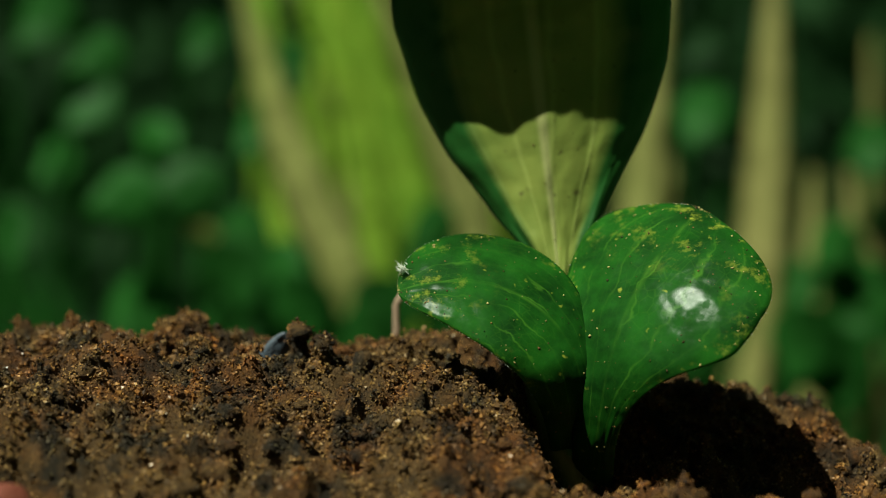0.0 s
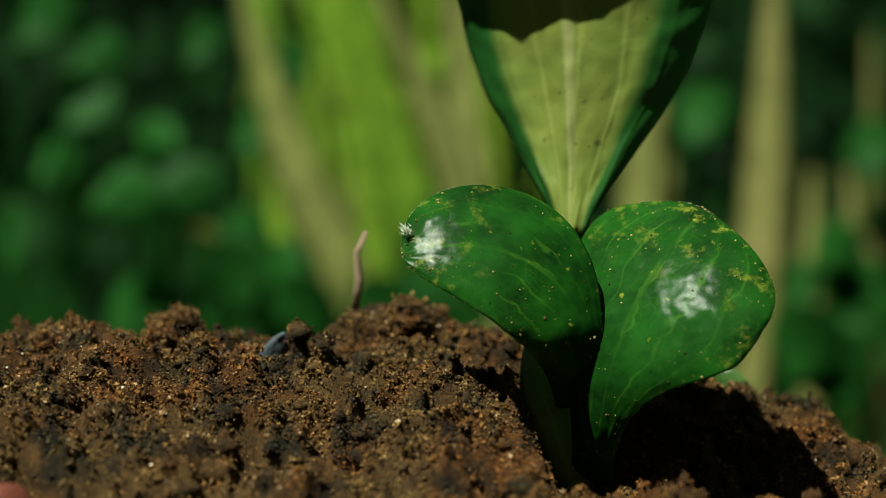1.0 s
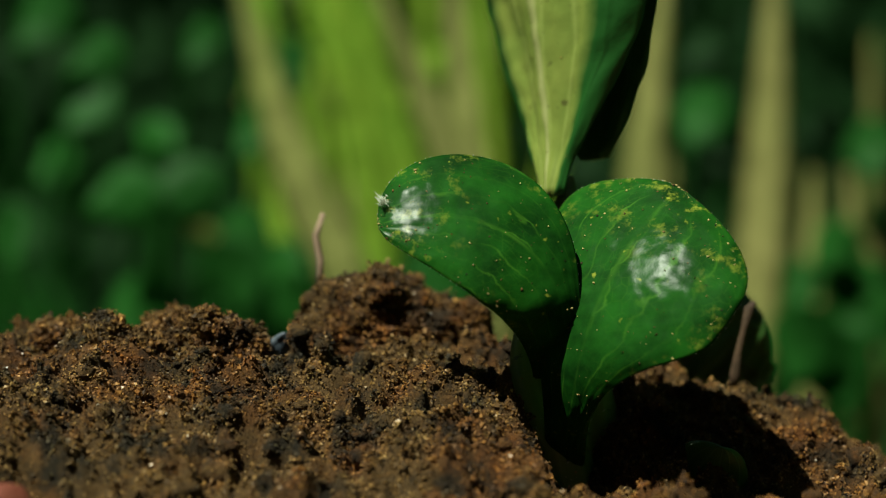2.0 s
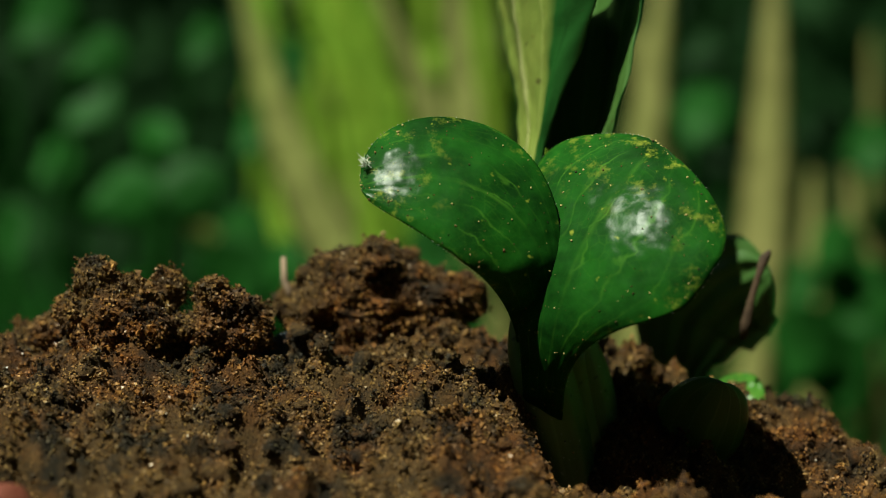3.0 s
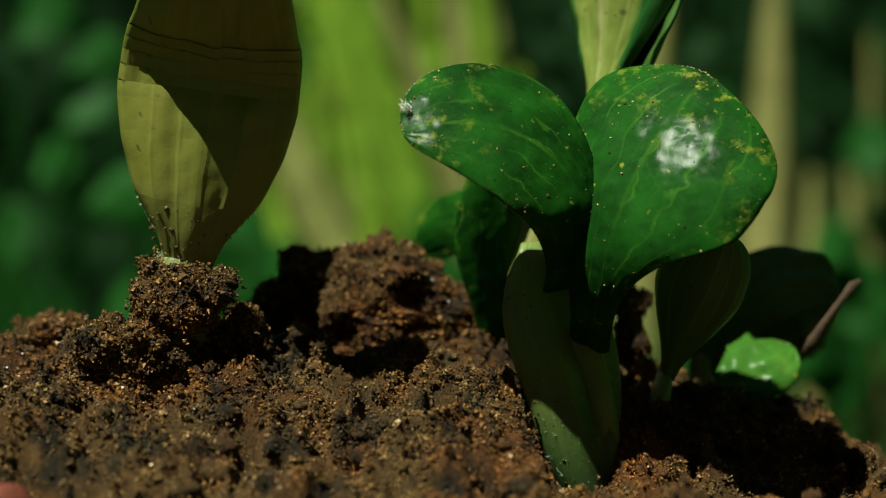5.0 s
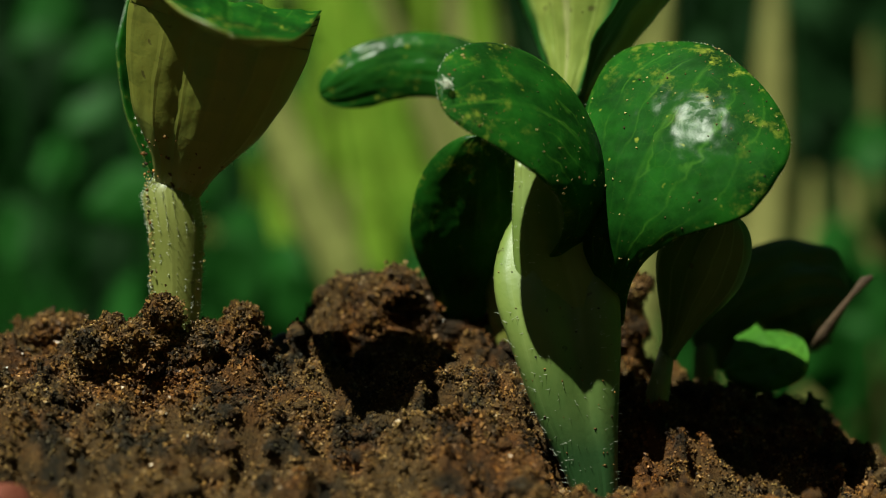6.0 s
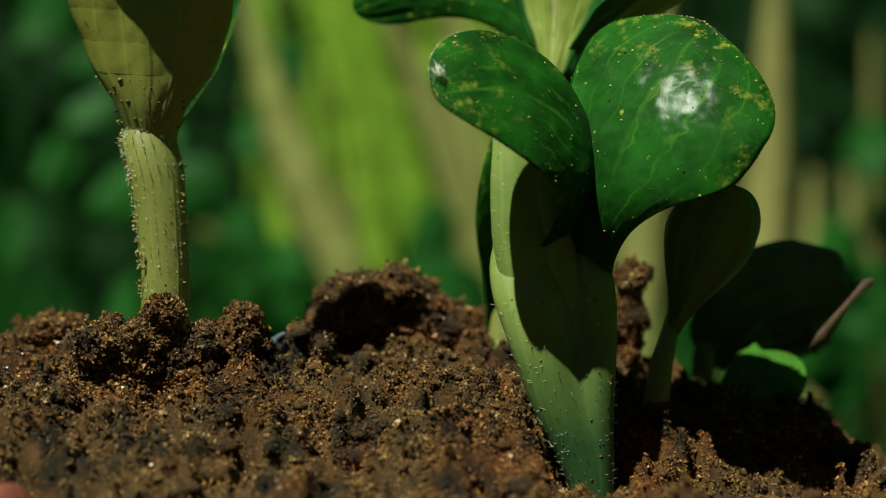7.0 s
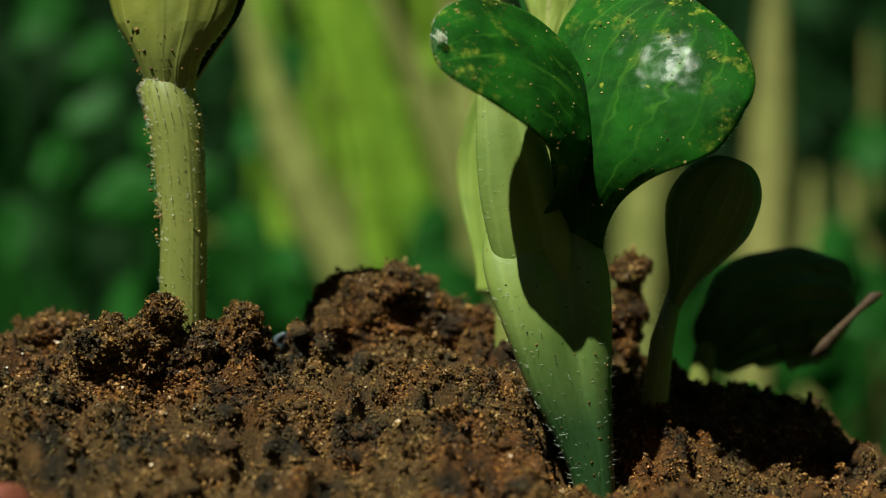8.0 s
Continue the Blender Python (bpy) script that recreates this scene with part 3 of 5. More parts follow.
# the seedling with two open glossy leaves
seedling = tagged(empty("seedling"), "squash seedling with two open glossy dark green leaves", "seedling", "squash seedlings")
rng = np.random.default_rng(11)
def grooved(path, halves, depths, groove, seg=44):
    """A flattened stem with a groove down its front, where two leaf stalks meet."""
    verts, uvs, faces = [], [], []
    n = len(path)
    for i, p in enumerate(path):
        for j in range(seg):
            a = 2 * math.pi * j / seg
            c, d = math.cos(a), math.sin(a)
            x = halves[i] * math.copysign(abs(c) ** 0.8, c)
            y = -depths[i] * math.copysign(abs(d) ** 0.8, d)
            if d > 0:
                y += groove[i] * math.exp(-((c - 0.18) / 0.16) ** 2) - 0.35 * groove[i] * math.exp(-((c + 0.25) / 0.10) ** 2)
            verts.append((p[0] + x, p[1] + y, p[2]))
            uvs.append((j / seg, i / (n - 1)))
    for i in range(n - 1):
        for j in range(seg):
            k = (j + 1) % seg
            faces.append((i * seg + j, i * seg + k, (i + 1) * seg + k, (i + 1) * seg + j))
    faces += [tuple(range(seg))[::-1], tuple(range((n - 1) * seg, n * seg))]
    return verts, faces, uvs


def lofted(keys, n):
    """Rows between the keys (z, x, y, half width, depth, groove), smoothly."""
    keys = np.array(keys)
    z = np.linspace(keys[0, 0], keys[-1, 0], n)
    cols = [np.interp(z, keys[:, 0], keys[:, c]) for c in range(1, 6)]
    ker = np.ones(5) / 5
    cols = [np.convolve(np.pad(c, 2, mode="edge"), ker, "valid") for c in cols]
    return [(x, y, h) for x, y, h in zip(cols[0], cols[1], z)], cols[2], cols[3], cols[4]


lo_path, lo_half, lo_deep, lo_groove = lofted([(-0.070, 0.004, 0, 0.0034, 0.0034, 0), (-0.028, 0.0035, 0, 0.0034, 0.0034, 0), (-0.021, 0.0024, 0, 0.0045, 0.0040, 0.0002),
                                              (-0.011, -0.0003, 0, 0.0072, 0.0044, 0.0012), (0.002, -0.0023, 0, 0.0098, 0.0042, 0.0024), (0.012, -0.0040, 0.0018, 0.0116, 0.0036, 0.0030),
                                              (0.020, -0.0046, 0.0048, 0.0098, 0.0030, 0.0020), (0.026, -0.0050, 0.0062, 0.0064, 0.0016, 0.0006), (0.029, -0.0050, 0.0072, 0.0030, 0.0008, 0)], 48)
v, f, uv = grooved(lo_path, lo_half, lo_deep, lo_groove)
main_stem = mesh_object("stem", v, f, MAIN_STEM, seedling, "pale green hairy stem with two leaf stalks", uvs=uv)
pts, nrms = [], []
for _ in range(900):
    i, j = int(rng.integers(10, 42)), int(rng.integers(0, 44))
    if rng.random() < (i - 16) / 30:
        continue
    a, b = Vector(v[i * 44 + j]), Vector(v[(i + 1) * 44 + j])
    pts.append(a.lerp(b, rng.random())), nrms.append(a - Vector(lo_path[i]))
hairs(pts, [q.normalized() for q in nrms], 0.0010, rng, main_stem, 0.00005)
stuck = np.array([Vector(v[i * 44 + j]).lerp(Vector(v[(i + 1) * 44 + j]), 0.5) for i, j in zip(rng.integers(20, 44, 60), rng.integers(3, 21, 60))])
sv, sf = crumbs(stuck, rng.uniform(0.00010, 0.00032, 60), rng)
mesh_object("soil_speck", sv, sf, GRAIN, main_stem, "grains of soil stuck to the stem")
st_path, st_half, st_deep, st_groove = lofted([(-0.046, 0.0090, 0.008, 0.0030, 0.0020, 0.0), (-0.036, 0.0066, 0.0034, 0.0058, 0.0024, 0.0008), (-0.026, 0.0034, 0.0004, 0.0074, 0.0026, 0.0014), (-0.014, 0.0010, 0.0, 0.0074, 0.0022, 0.0012),
                                              (-0.004, -0.0006, 0.0005, 0.0062, 0.0018, 0.0006), (0.006, -0.0010, 0.002, 0.0050, 0.0013, 0.0003)], 30)
v, f, uv = grooved(st_path, st_half, st_deep, st_groove)
stalk = mesh_object("leaf_stalk", v, f, STALK, seedling, "pale yellow-green leaf stalk", uvs=uv)
pts = [Vector(v[i * 44 + j]).lerp(Vector(v[(i + 1) * 44 + j]), rng.random()) for i, j in zip(rng.integers(0, 28, 240), rng.integers(12, 30, 240))]
hairs(pts, [Vector((-1, -0.4, 0.1)) for _ in pts], 0.0005, rng, stalk, 0.00004)
def dome(cx, cz, sx, sz, k, foot=0.008):
    """Depth of a bulging blade that slopes by sx, sz at its middle; its claw runs back into the stem."""
    return lambda x, z: sx * (x - cx) + sz * (z - cz) + k * ((x - cx) ** 2 + (z - cz) ** 2) + foot * max(0.0, 1 - z / 0.0185) ** 2


sh_l = leaf_shape(0.0544, 0.02, broad=0.70, bend=(0, 0), sweep=(7, -100), wave=0.006, seed=2, relief=dome(-0.0165, 0.031, 0.11, 0.56, 15.5, 0.022),
                  halves=[(0, 0.0033, 0.0043), (0.15, 0.0068, 0.0030), (0.3, 0.0101, 0.0030), (0.45, 0.0118, 0.0075), (0.6, 0.0120, 0.0116), (0.8, 0.0102, 0.0118), (1, 0.0072, 0.0120)])
leaf_l = leaf_part("leaf", sh_l, LEAF_TOP, LEAF_UNDER, seedling, "oval glossy green leaf with yellow mottled tip")
specks_on(sh_l, 110, 0.00008, 0.00028, rng, leaf_l)
specks_on(sh_l, 90, 0.00010, 0.00030, rng, leaf_l, mat=DUST, label="pale dust specks")
rim_hairs(sh_l, 160, 0.0004, rng, leaf_l)
sh_r = leaf_shape(0.0545, 0.02, broad=0.75, bend=(0, 0), sweep=(2, 43), wave=0.006, seed=5, relief=dome(0.012, 0.033, -0.46, 0.52, 17.0, 0.012),
                  halves=[(0, 0.0032, 0.0037), (0.15, 0.0042, 0.0026), (0.3, 0.0062, 0.0068), (0.45, 0.0092, 0.0184), (0.6, 0.0128, 0.0201), (0.8, 0.0145, 0.0200), (1, 0.0094, 0.0235)])
leaf_r = leaf_part("leaf", sh_r, LEAF_TOP, LEAF_UNDER, seedling, "round glossy green leaf with yellow edge")
specks_on(sh_r, 130, 0.00008, 0.00028, rng, leaf_r)
specks_on(sh_r, 100, 0.00010, 0.00032, rng, leaf_r, mat=DUST, label="pale dust specks")
rim_hairs(sh_r, 160, 0.0004, rng, leaf_r)
fluff = sh_l["rows"][-1][len(sh_l["rows"][0]) // 2][0] + Vector((0.001, 0, 0.004))
hairs([fluff + Vector(rng.normal(0, 0.0004, 3)) for _ in range(40)], [Vector(rng.normal(0, 1, 3)) + Vector((-0.6, 0, 0.3)) for _ in range(40)], 0.0013, rng, leaf_l, 0.0001)

# the taller seedling behind it
tall = tagged(empty("seedling"), "tall squash seedling with long upright pale-backed leaves", "seedling", "squash seedlings")
stem_part(tall, [(0.001, 0, -0.13), (0.001, 0, -0.08), (0, 0.002, -0.03), (0, 0.003, -0.008), (0, 0.004, -0.002)], [0.0034, 0.0034, 0.0033, 0.0028, 0.0012], rng, 0)
sh_t = ribbon([(0, 0, 0, 0, 0.0030, 0.0030, 0.8, 0), (0.1, 0, 0.0004, 0.0062, 0.0060, 0.0060, 0.9, 0), (0.25, 0, 0.0006, 0.0155, 0.0130, 0.0130, 1.0, 0), (0.45, 0, 0.0002, 0.0279, 0.0219, 0.0219, 1.05, 0),
               (0.65, 0, -0.0008, 0.0403, 0.0276, 0.0276, 1.0, 0), (0.85, 0, -0.0024, 0.0527, 0.0295, 0.0295, 0.9, 0), (1, 0, -0.0042, 0.0618, 0.0283, 0.0283, 0.8, 0)], nu=56, nv=40, flat=2.0, ridges=2, ridge=0.0005, wave=0.0013, seed=8, blunt=0.02)
tf = leaf_part("leaf", sh_t, TALL_UNDER, LEAF_TOP, tall, "long leaf with pale ribbed underside")
specks_on(sh_t, 40, 0.00012, 0.0003, rng, tf)
sh_b = ribbon([(0, 0, 0, 0, 0.0030, 0.0030, 0.7, 0), (0.1, 0, 0.0004, 0.0074, 0.0106, 0.0106, 0.8, 0), (0.2, 0, 0.0006, 0.0148, 0.0153, 0.0153, 0.8, 0), (0.4, 0, 0.0002, 0.0296, 0.0191, 0.0191, 0.8, 0),
               (0.65, 0, -0.0008, 0.0480, 0.0170, 0.0170, 0.8, 0), (0.85, 0, -0.0020, 0.0628, 0.0170, 0.0170, 0.7, 0), (1, 0, -0.0030, 0.0739, 0.0140, 0.0140, 0.6, 0)], nu=50, nv=30, flat=1.6, ridges=2, ridge=0.0006, wave=0.0014, seed=9)
tb = leaf_part("leaf", sh_b, TALL_UNDER, HOOD_LEAF, tall, "long leaf with pale ribbed underside")
tf.matrix_basis = pose(0, -0.001, -0.006)
tb.matrix_basis = pose(0.001, 0.003, -0.006, 0, 0, 112)
sh_tip = leaf_shape(0.0158, 0.064, claw=0.95, waist=0.0, broad=0.2, bend=(80, 92), cup=0.3, wave=0.008, seed=18, crown=2.0)
tt = leaf_part("leaf_tip", sh_tip, LEAF_UNDER, LEAF_TOP, tall, "broad leaf tip that bends over")
tt.matrix_basis = pose(-0.011, 0.000, 0.055)

# the seedling that breaks through the soil and stretches
young = tagged(empty("seedling"), "young squash seedling pushing up through the soil", "seedling", "squash seedlings")
stem_part(young, [(0.0045, 0, -0.130), (0.003, 0, -0.07), (0.0028, 0, -0.035), (0.001, 0, -0.018), (-0.001, 0, -0.011), (-0.0005, 0.001, -0.008), (0, 0.002, -0.0055)],
          [0.0043, 0.0043, 0.0044, 0.0050, 0.0052, 0.0036, 0.0012], rng, 1700, 0.85, hair_len=0.0008)
pts = np.stack([rng.uniform(0, 0.0022, 70), -0.0018 + rng.normal(0, 0.0012, 70), np.linspace(-0.038, 0.0, 70) + rng.normal(0, 0.001, 70)], -1)
pts[:, 0] += np.interp(pts[:, 2], [-0.038, -0.018, -0.006, 0.0], [-0.0015, -0.0038, -0.0068, -0.0072])
v, f = crumbs(pts, rng.uniform(0.00015, 0.00050, 70), rng)
mesh_object("soil_speck", v, f, GRAIN, young, "grains of soil stuck to the stem")
edge_z = rng.uniform(-0.040, -0.006, 150)
edge_x = np.interp(edge_z, [-0.040, -0.018, -0.006], [-0.0014, -0.0042, -0.0066]) + rng.exponential(0.0006, 150)
edge_x[100:] = np.interp(edge_z[100:], [-0.040, -0.018, -0.006], [0.0070, 0.0062, 0.0052]) - rng.exponential(0.0004, 50)
v, f = crumbs(np.stack([edge_x, -0.0012 + rng.normal(0, 0.0010, 150), edge_z], -1), rng.uniform(0.00012, 0.00034, 150), rng)
mesh_object("dust_speck", v, f, DUST, young, "pale dust stuck to the stem's edges")
def young_leaf(a, b, tuck=0.0):
    return ribbon([(0, 0, 0.0036, -0.003, 0.0046, 0.0046, 1.2, 0), (0.06, 0, 0.0002, 0.0044, 0.0072, 0.0072, 1.1, 0), (0.16, 0, -0.0010, 0.0115, 0.0128, 0.0128, 0.95, 0),
                   (0.28, 0, -0.0012, 0.0203, 0.0158, 0.0158, 0.8, 0), (0.42, 0, -0.0006, 0.0305, 0.0170, 0.0170, 0.55, 0), (0.57, 0, 0.0016, 0.0413, 0.0158, 0.0158, 0.4, 0),
                   (0.75, 0, 0.0064, 0.0533, 0.0132, 0.0132, 0.4, 0), (0.92, 0, 0.0127, 0.0640, 0.0106, 0.0106, 0.4, 0), (1, 0, 0.0162, 0.0684, 0.0090, 0.0090, 0.4, 0)],
                  nu=int(40 * (b - a)) + 3, nv=34, flat=1.4, ridges=4, ridge=0.00026, wave=0.0007, seed=12, span=(a, b), blunt=0.2, thick=0.0014, tuck=tuck)


def rooted(shape, at):
    return dict(shape, v=[Vector(q) - at for q in shape["v"]])


CUTS = (0.16, 0.24, 0.32, 0.40, 0.44, 0.48, 0.52, 0.56, 0.60, 1.0)
sh_y = young_leaf(0.0, CUTS[0])
middle = len(sh_y["rows"][0]) // 2
yf = leaf_part("leaf", sh_y, LEAF_YOUNG, LEAF_TOP, young, "pale yellow-green ribbed leaf back")
specks_on(sh_y, 60, 0.00012, 0.0006, rng, yf, lambda a, b, r: b < 0.22 or (b < 0.3 and r.random() < 0.3))
rim_hairs(sh_y, 160, 0.0006, rng, yf)
bend_roots, bend_parts = [], []
for lo_u, hi_u in zip(CUTS, CUTS[1:]):
    piece = young_leaf(lo_u, hi_u, 0.03)
    bend_roots.append(piece["rows"][2][middle][0] + Vector((0, 0.0028, 0)))
    tip_piece = hi_u == 1.0
    bend_parts.append(leaf_part("leaf_tip" if tip_piece else "leaf_bend", rooted(piece, bend_roots[-1]), LEAF_YOUNG, LEAF_TOP, yf,
                                "tip of the leaf, folding over as it opens" if tip_piece else "bend of the leaf that curls over"))
sh_w = ribbon([(0, 0, 0, 0, 0.0050, 0.0050, 0.9, 0), (0.16, 0, -0.002, 0.0105, 0.0120, 0.0120, 0.9, 0), (0.42, 0, -0.004, 0.0240, 0.0158, 0.0158, 0.9, 0),
               (0.75, 0, -0.005, 0.0420, 0.0132, 0.0132, 0.7, 0), (1, 0, -0.003, 0.0550, 0.0090, 0.0090, 0.5, 0)], flat=1.4, ridges=3, ridge=0.0005, wave=0.0005, seed=14, blunt=0.2)
yb = leaf_part("leaf", sh_w, LEAF_YOUNG, LEAF_TOP, young, "leaf with glossy green upper face")

# the seedling on the rear slope that turns round
rear = tagged(empty("seedling"), "squash seedling with a curling leaf and a dark shaded leaf", "seedling", "squash seedlings")
stem_part(rear, [(0, 0, -0.10), (0, 0, -0.05), (0, 0, -0.02), (0, 0.001, -0.010), (0.001, 0.002, -0.002)], [0.0036, 0.0036, 0.0030, 0.0020, 0.0016], rng, 60)
sh_q = leaf_shape(0.046, 0.026, claw=0.3, waist=0.0, broad=0.55, bend=(8, 4), cup=0.9, ridges=2, ridge=0.0005, wave=0.006, seed=22)
rq = leaf_part("leaf", sh_q, LEAF_TOP, LEAF_UNDER, rear, "upright dark green leaf")
rq.matrix_basis = pose(0, -0.002, -0.006)
sh_k = leaf_shape(0.072, 0.02, broad=0.86, bend=(6, -14), sweep=(22, -115), bow=26.0, wave=0.006, seed=23,
                  halves=[(0, 0.0030, 0.0030), (0.35, 0.0045, 0.0045), (0.6, 0.0068, 0.0066), (0.8, 0.0068, 0.0064), (1, 0.0058, 0.0054)])
sh_u = ribbon([(0, 0, 0, 0, 0.0020, 0.0020, 0.5, 0), (0.2, 0, -0.001, 0.0060, 0.0058, 0.0052, 0.6, 0), (0.5, 0, -0.002, 0.0150, 0.0080, 0.0070, 0.7, 0), (0.8, 0, 0, 0.0240, 0.0066, 0.0060, 0.6, 0), (1, 0, 0.003, 0.0300, 0.0040, 0.0040, 0.4, 0)],
              flat=1.4, ridges=2, ridge=0.0003, wave=0.0004, seed=24)
ru = leaf_part("leaf", sh_u, LEAF_YOUNG, LEAF_TOP, rear, "small yellow leaf still bent over")
rk = leaf_part("leaf", sh_k, LEAF_TOP, LEAF_UNDER, rear, "arching glossy green leaf with curled tip")
rk.matrix_basis = pose(0, 0.004, -0.002, -14, 0, 0)

# the low seedling with the withered seed coat
hood = tagged(empty("seedling"), "bent squash seedling with shaded leaf and withered brown tip", "seedling", "squash seedlings")
stem_part(hood, [(-0.012, 0.006, -0.04), (-0.012, 0.006, -0.01), (-0.011, 0.006, 0.002), (-0.009, 0.006, 0.008)], [0.0026, 0.0026, 0.0024, 0.0016], rng, 0)
sh_h = ribbon([(0, 0, 0, 0, 0.0040, 0.0040, 0.5, 0), (0.15, 0.0020, -0.0015, 0.0045, 0.0095, 0.0090, 0.6, 0), (0.4, 0.0085, -0.0040, 0.0110, 0.0140, 0.0150, 0.6, 0), (0.65, 0.0165, -0.0060, 0.0138, 0.0132, 0.0145, 0.6, 0),
               (0.85, 0.0225, -0.0070, 0.0145, 0.0100, 0.0110, 0.6, 0), (1, 0.0265, -0.0075, 0.0140, 0.0060, 0.0070, 0.6, 0)], flat=1.2, ridges=5, ridge=0.0007, wave=0.0010, seed=26)
hl = leaf_part("leaf", sh_h, HOOD_LEAF, LEAF_TOP, hood, "hooded leaf coloured dark for shade")
hl.matrix_basis = pose(-0.0085, 0.006, -0.001, 2, 0, 0)
sh_g = ribbon([(0, 0, 0, 0, 0.0015, 0.0015, 0.3, 0), (0.3, 0.0050, -0.0010, 0.0006, 0.0070, 0.0066, 0.3, 0), (0.7, 0.0115, -0.0016, 0.0030, 0.0084, 0.0072, 0.3, 0), (1, 0.0160, -0.0010, 0.0058, 0.0030, 0.0030, 0.2, 0)], nu=24, nv=16, wave=0.0008, seed=27)
hg = leaf_part("leaf_lobe", sh_g, LOBE, LEAF_UNDER, hood, "green leaf lobe coloured bright for sunlight")
hg.matrix_basis = pose(-0.0105, -0.014, 0.0000, -42, 0, 0)
v, f, uv = tube([(0.0070, -0.0140, 0.0035), (0.0090, -0.0145, 0.0060), (0.0118, -0.0150, 0.0096), (0.0150, -0.0150, 0.0130), (0.0178, -0.0150, 0.0158), (0.0194, -0.0150, 0.0166)], [0.0006, 0.0011, 0.0007, 0.0006, 0.0010, 0.0004], 12, 0.6)
mesh_object("seed_coat", v, f, BROWN, hood, "withered brown strip", uvs=uv)

# the slender seedling that comes up last
slim = tagged(empty("seedling"), "slender squash seedling with pale stem and shaded leaf", "seedling", "squash seedlings")
stem_part(slim, [(0, 0, -0.08), (0, 0, -0.03), (0, 0, 0), (0.001, 0.001, 0.010), (0.0034, 0.003, 0.0195)], [0.0026, 0.0026, 0.0025, 0.0022, 0.0014], rng, 60)
sh_s = leaf_shape(0.031, 0.0185, claw=0.2, waist=0.0, broad=0.6, bend=(4, 14), cup=0.8, ridges=2, ridge=0.0005, wave=0.006, seed=29)
sl = leaf_part("leaf", sh_s, HOOD_LEAF, LEAF_TOP, slim, "upright leaf with underside coloured dark for shade")
sl.matrix_basis = pose(0.003, 0.002, 0.0165, 16, 18, 0)

# ---- clods that the seedlings lift ----
clod_big = clod("soil_clod", (0.0110, 0.0085, 0.0105), 41, 5200, "large crumbly soil clod lifted by a seedling", 0.34)
clod_side = clod("soil_clod", (0.0080, 0.0070, 0.0075), 42, 3600, "crumbly soil clod pushed aside", 0.34)
clod_rear = clod("soil_clod", (0.0215, 0.0115, 0.0130), 43, 7600, "broad soil clod heaved up on the rear slope", 0.30)
clod_dark = clod("soil_clod", (0.0150, 0.0085, 0.0098), 44, 5000, "soil clod rolling on the rear slope", 0.56, lumps=20)
clod_cap = clod("soil_clod", (0.0046, 0.0032, 0.0022), 31, 1100, "crumbs of soil carried up on a leaf tip", 0.4, size=0.5)
clod_foot = clod("soil_clod", (0.0092, 0.0046, 0.0072), 32, 2600, "soil clod carried up at a seedling's foot", 0.5)
clod_peak = clod("soil_clod", (0.0062, 0.0055, 0.0060), 45, 2200, "small soil clod on the crest", 0.36)
clod_post = clod("soil_clod", (0.0030, 0.0026, 0.0125), 46, 1800, "thin upright crumbly soil clod beside the stem", 0.45)
clod_edge = clod("soil_clod", (0.0070, 0.0060, 0.0055), 47, 2600, "small soil clod by the stem's foot", 0.34)
clod_left = clod("soil_clod", (0.0085, 0.0070, 0.0060), 48, 3200, "crumbly soil clod on the crest", 0.34)

# ---- small things on the soil ----
v, f, uv = tube([(0, 0, -0.004), (0.0004, 0, 0.003), (-0.0004, 0, 0.008), (0.0012, 0, 0.0125)], [0.0008, 0.0008, 0.0007, 0.0005], 8, 0.6)
straw = tagged(mesh_object("straw", v, f, STRAW, uvs=uv), "short bit of dry brown straw in the soil", "straw")
sh_f = leaf_shape(0.0085, 0.0065, claw=0.8, waist=0.0, broad=0.3, bend=(0, 12), cup=0.3, wave=0.03, seed=33, nu=14, nv=10, crown=1.1, thick=0.0008)
flake = tagged(leaf_part("flake", sh_f, FLAKE, FLAKE, None), "pointed blue-grey stone flake in the soil", "stone flake")
flake.matrix_basis = pose(*(-0.0329, 0.0220, 0.0206), 10, 20, 15)
pv, pf = lump((0.0024, 0.0022, 0.0021), 51, 40, 26, 0.12)
pebble = tagged(mesh_object("pebble", pv, pf, PEBBLE), "rounded ochre pebble in the soil", "pebble")
pebble.matrix_basis = pose(*(-0.0383, -0.0120, 0.0124))
sh_c = leaf_shape(0.030, 0.022, claw=0.9, waist=0.0, broad=0.2, bend=(0, 8), cup=0.4, seed=35, thick=0.004, nu=16, nv=12, crown=1.6)
shard = tagged(leaf_part("pot_shard", sh_c, CLAY, CLAY, None), "red terracotta pot shard in the soil", "pot shard")
shard.matrix_basis = pose(*(-0.0744, -0.0620, -0.0130), -30, 38, 20)


# ---- plants behind, far out of focus ----
def strip(path, widths, thick, face=(0, -1, 0)):
    """A flat blade with a little depth and a keel along path."""
    verts, faces = [], []
    pts = [Vector(p) for p in path]
    n = len(pts)
    for i, p in enumerate(pts):
        d = (pts[min(i + 1, n - 1)] - pts[max(i - 1, 0)]).normalized()
        side = d.cross(Vector(face)).normalized()
        out = side.cross(d).normalized()
        w = widths[i] / 2
        for a, b in ((-1, 0), (-0.5, -0.12), (0, -0.2), (0.5, -0.12), (1, 0), (0.5, 0.05), (0, 0.0), (-0.5, 0.05)):
            verts.append(p + side * a * w - out * (b * w) + out * (thick if b < 0 else 0))
    for i in range(n - 1):
        for j in range(8):
            k = (j + 1) % 8
            faces.append((i * 8 + j, i * 8 + k, (i + 1) * 8 + k, (i + 1) * 8 + j))
    return verts, faces


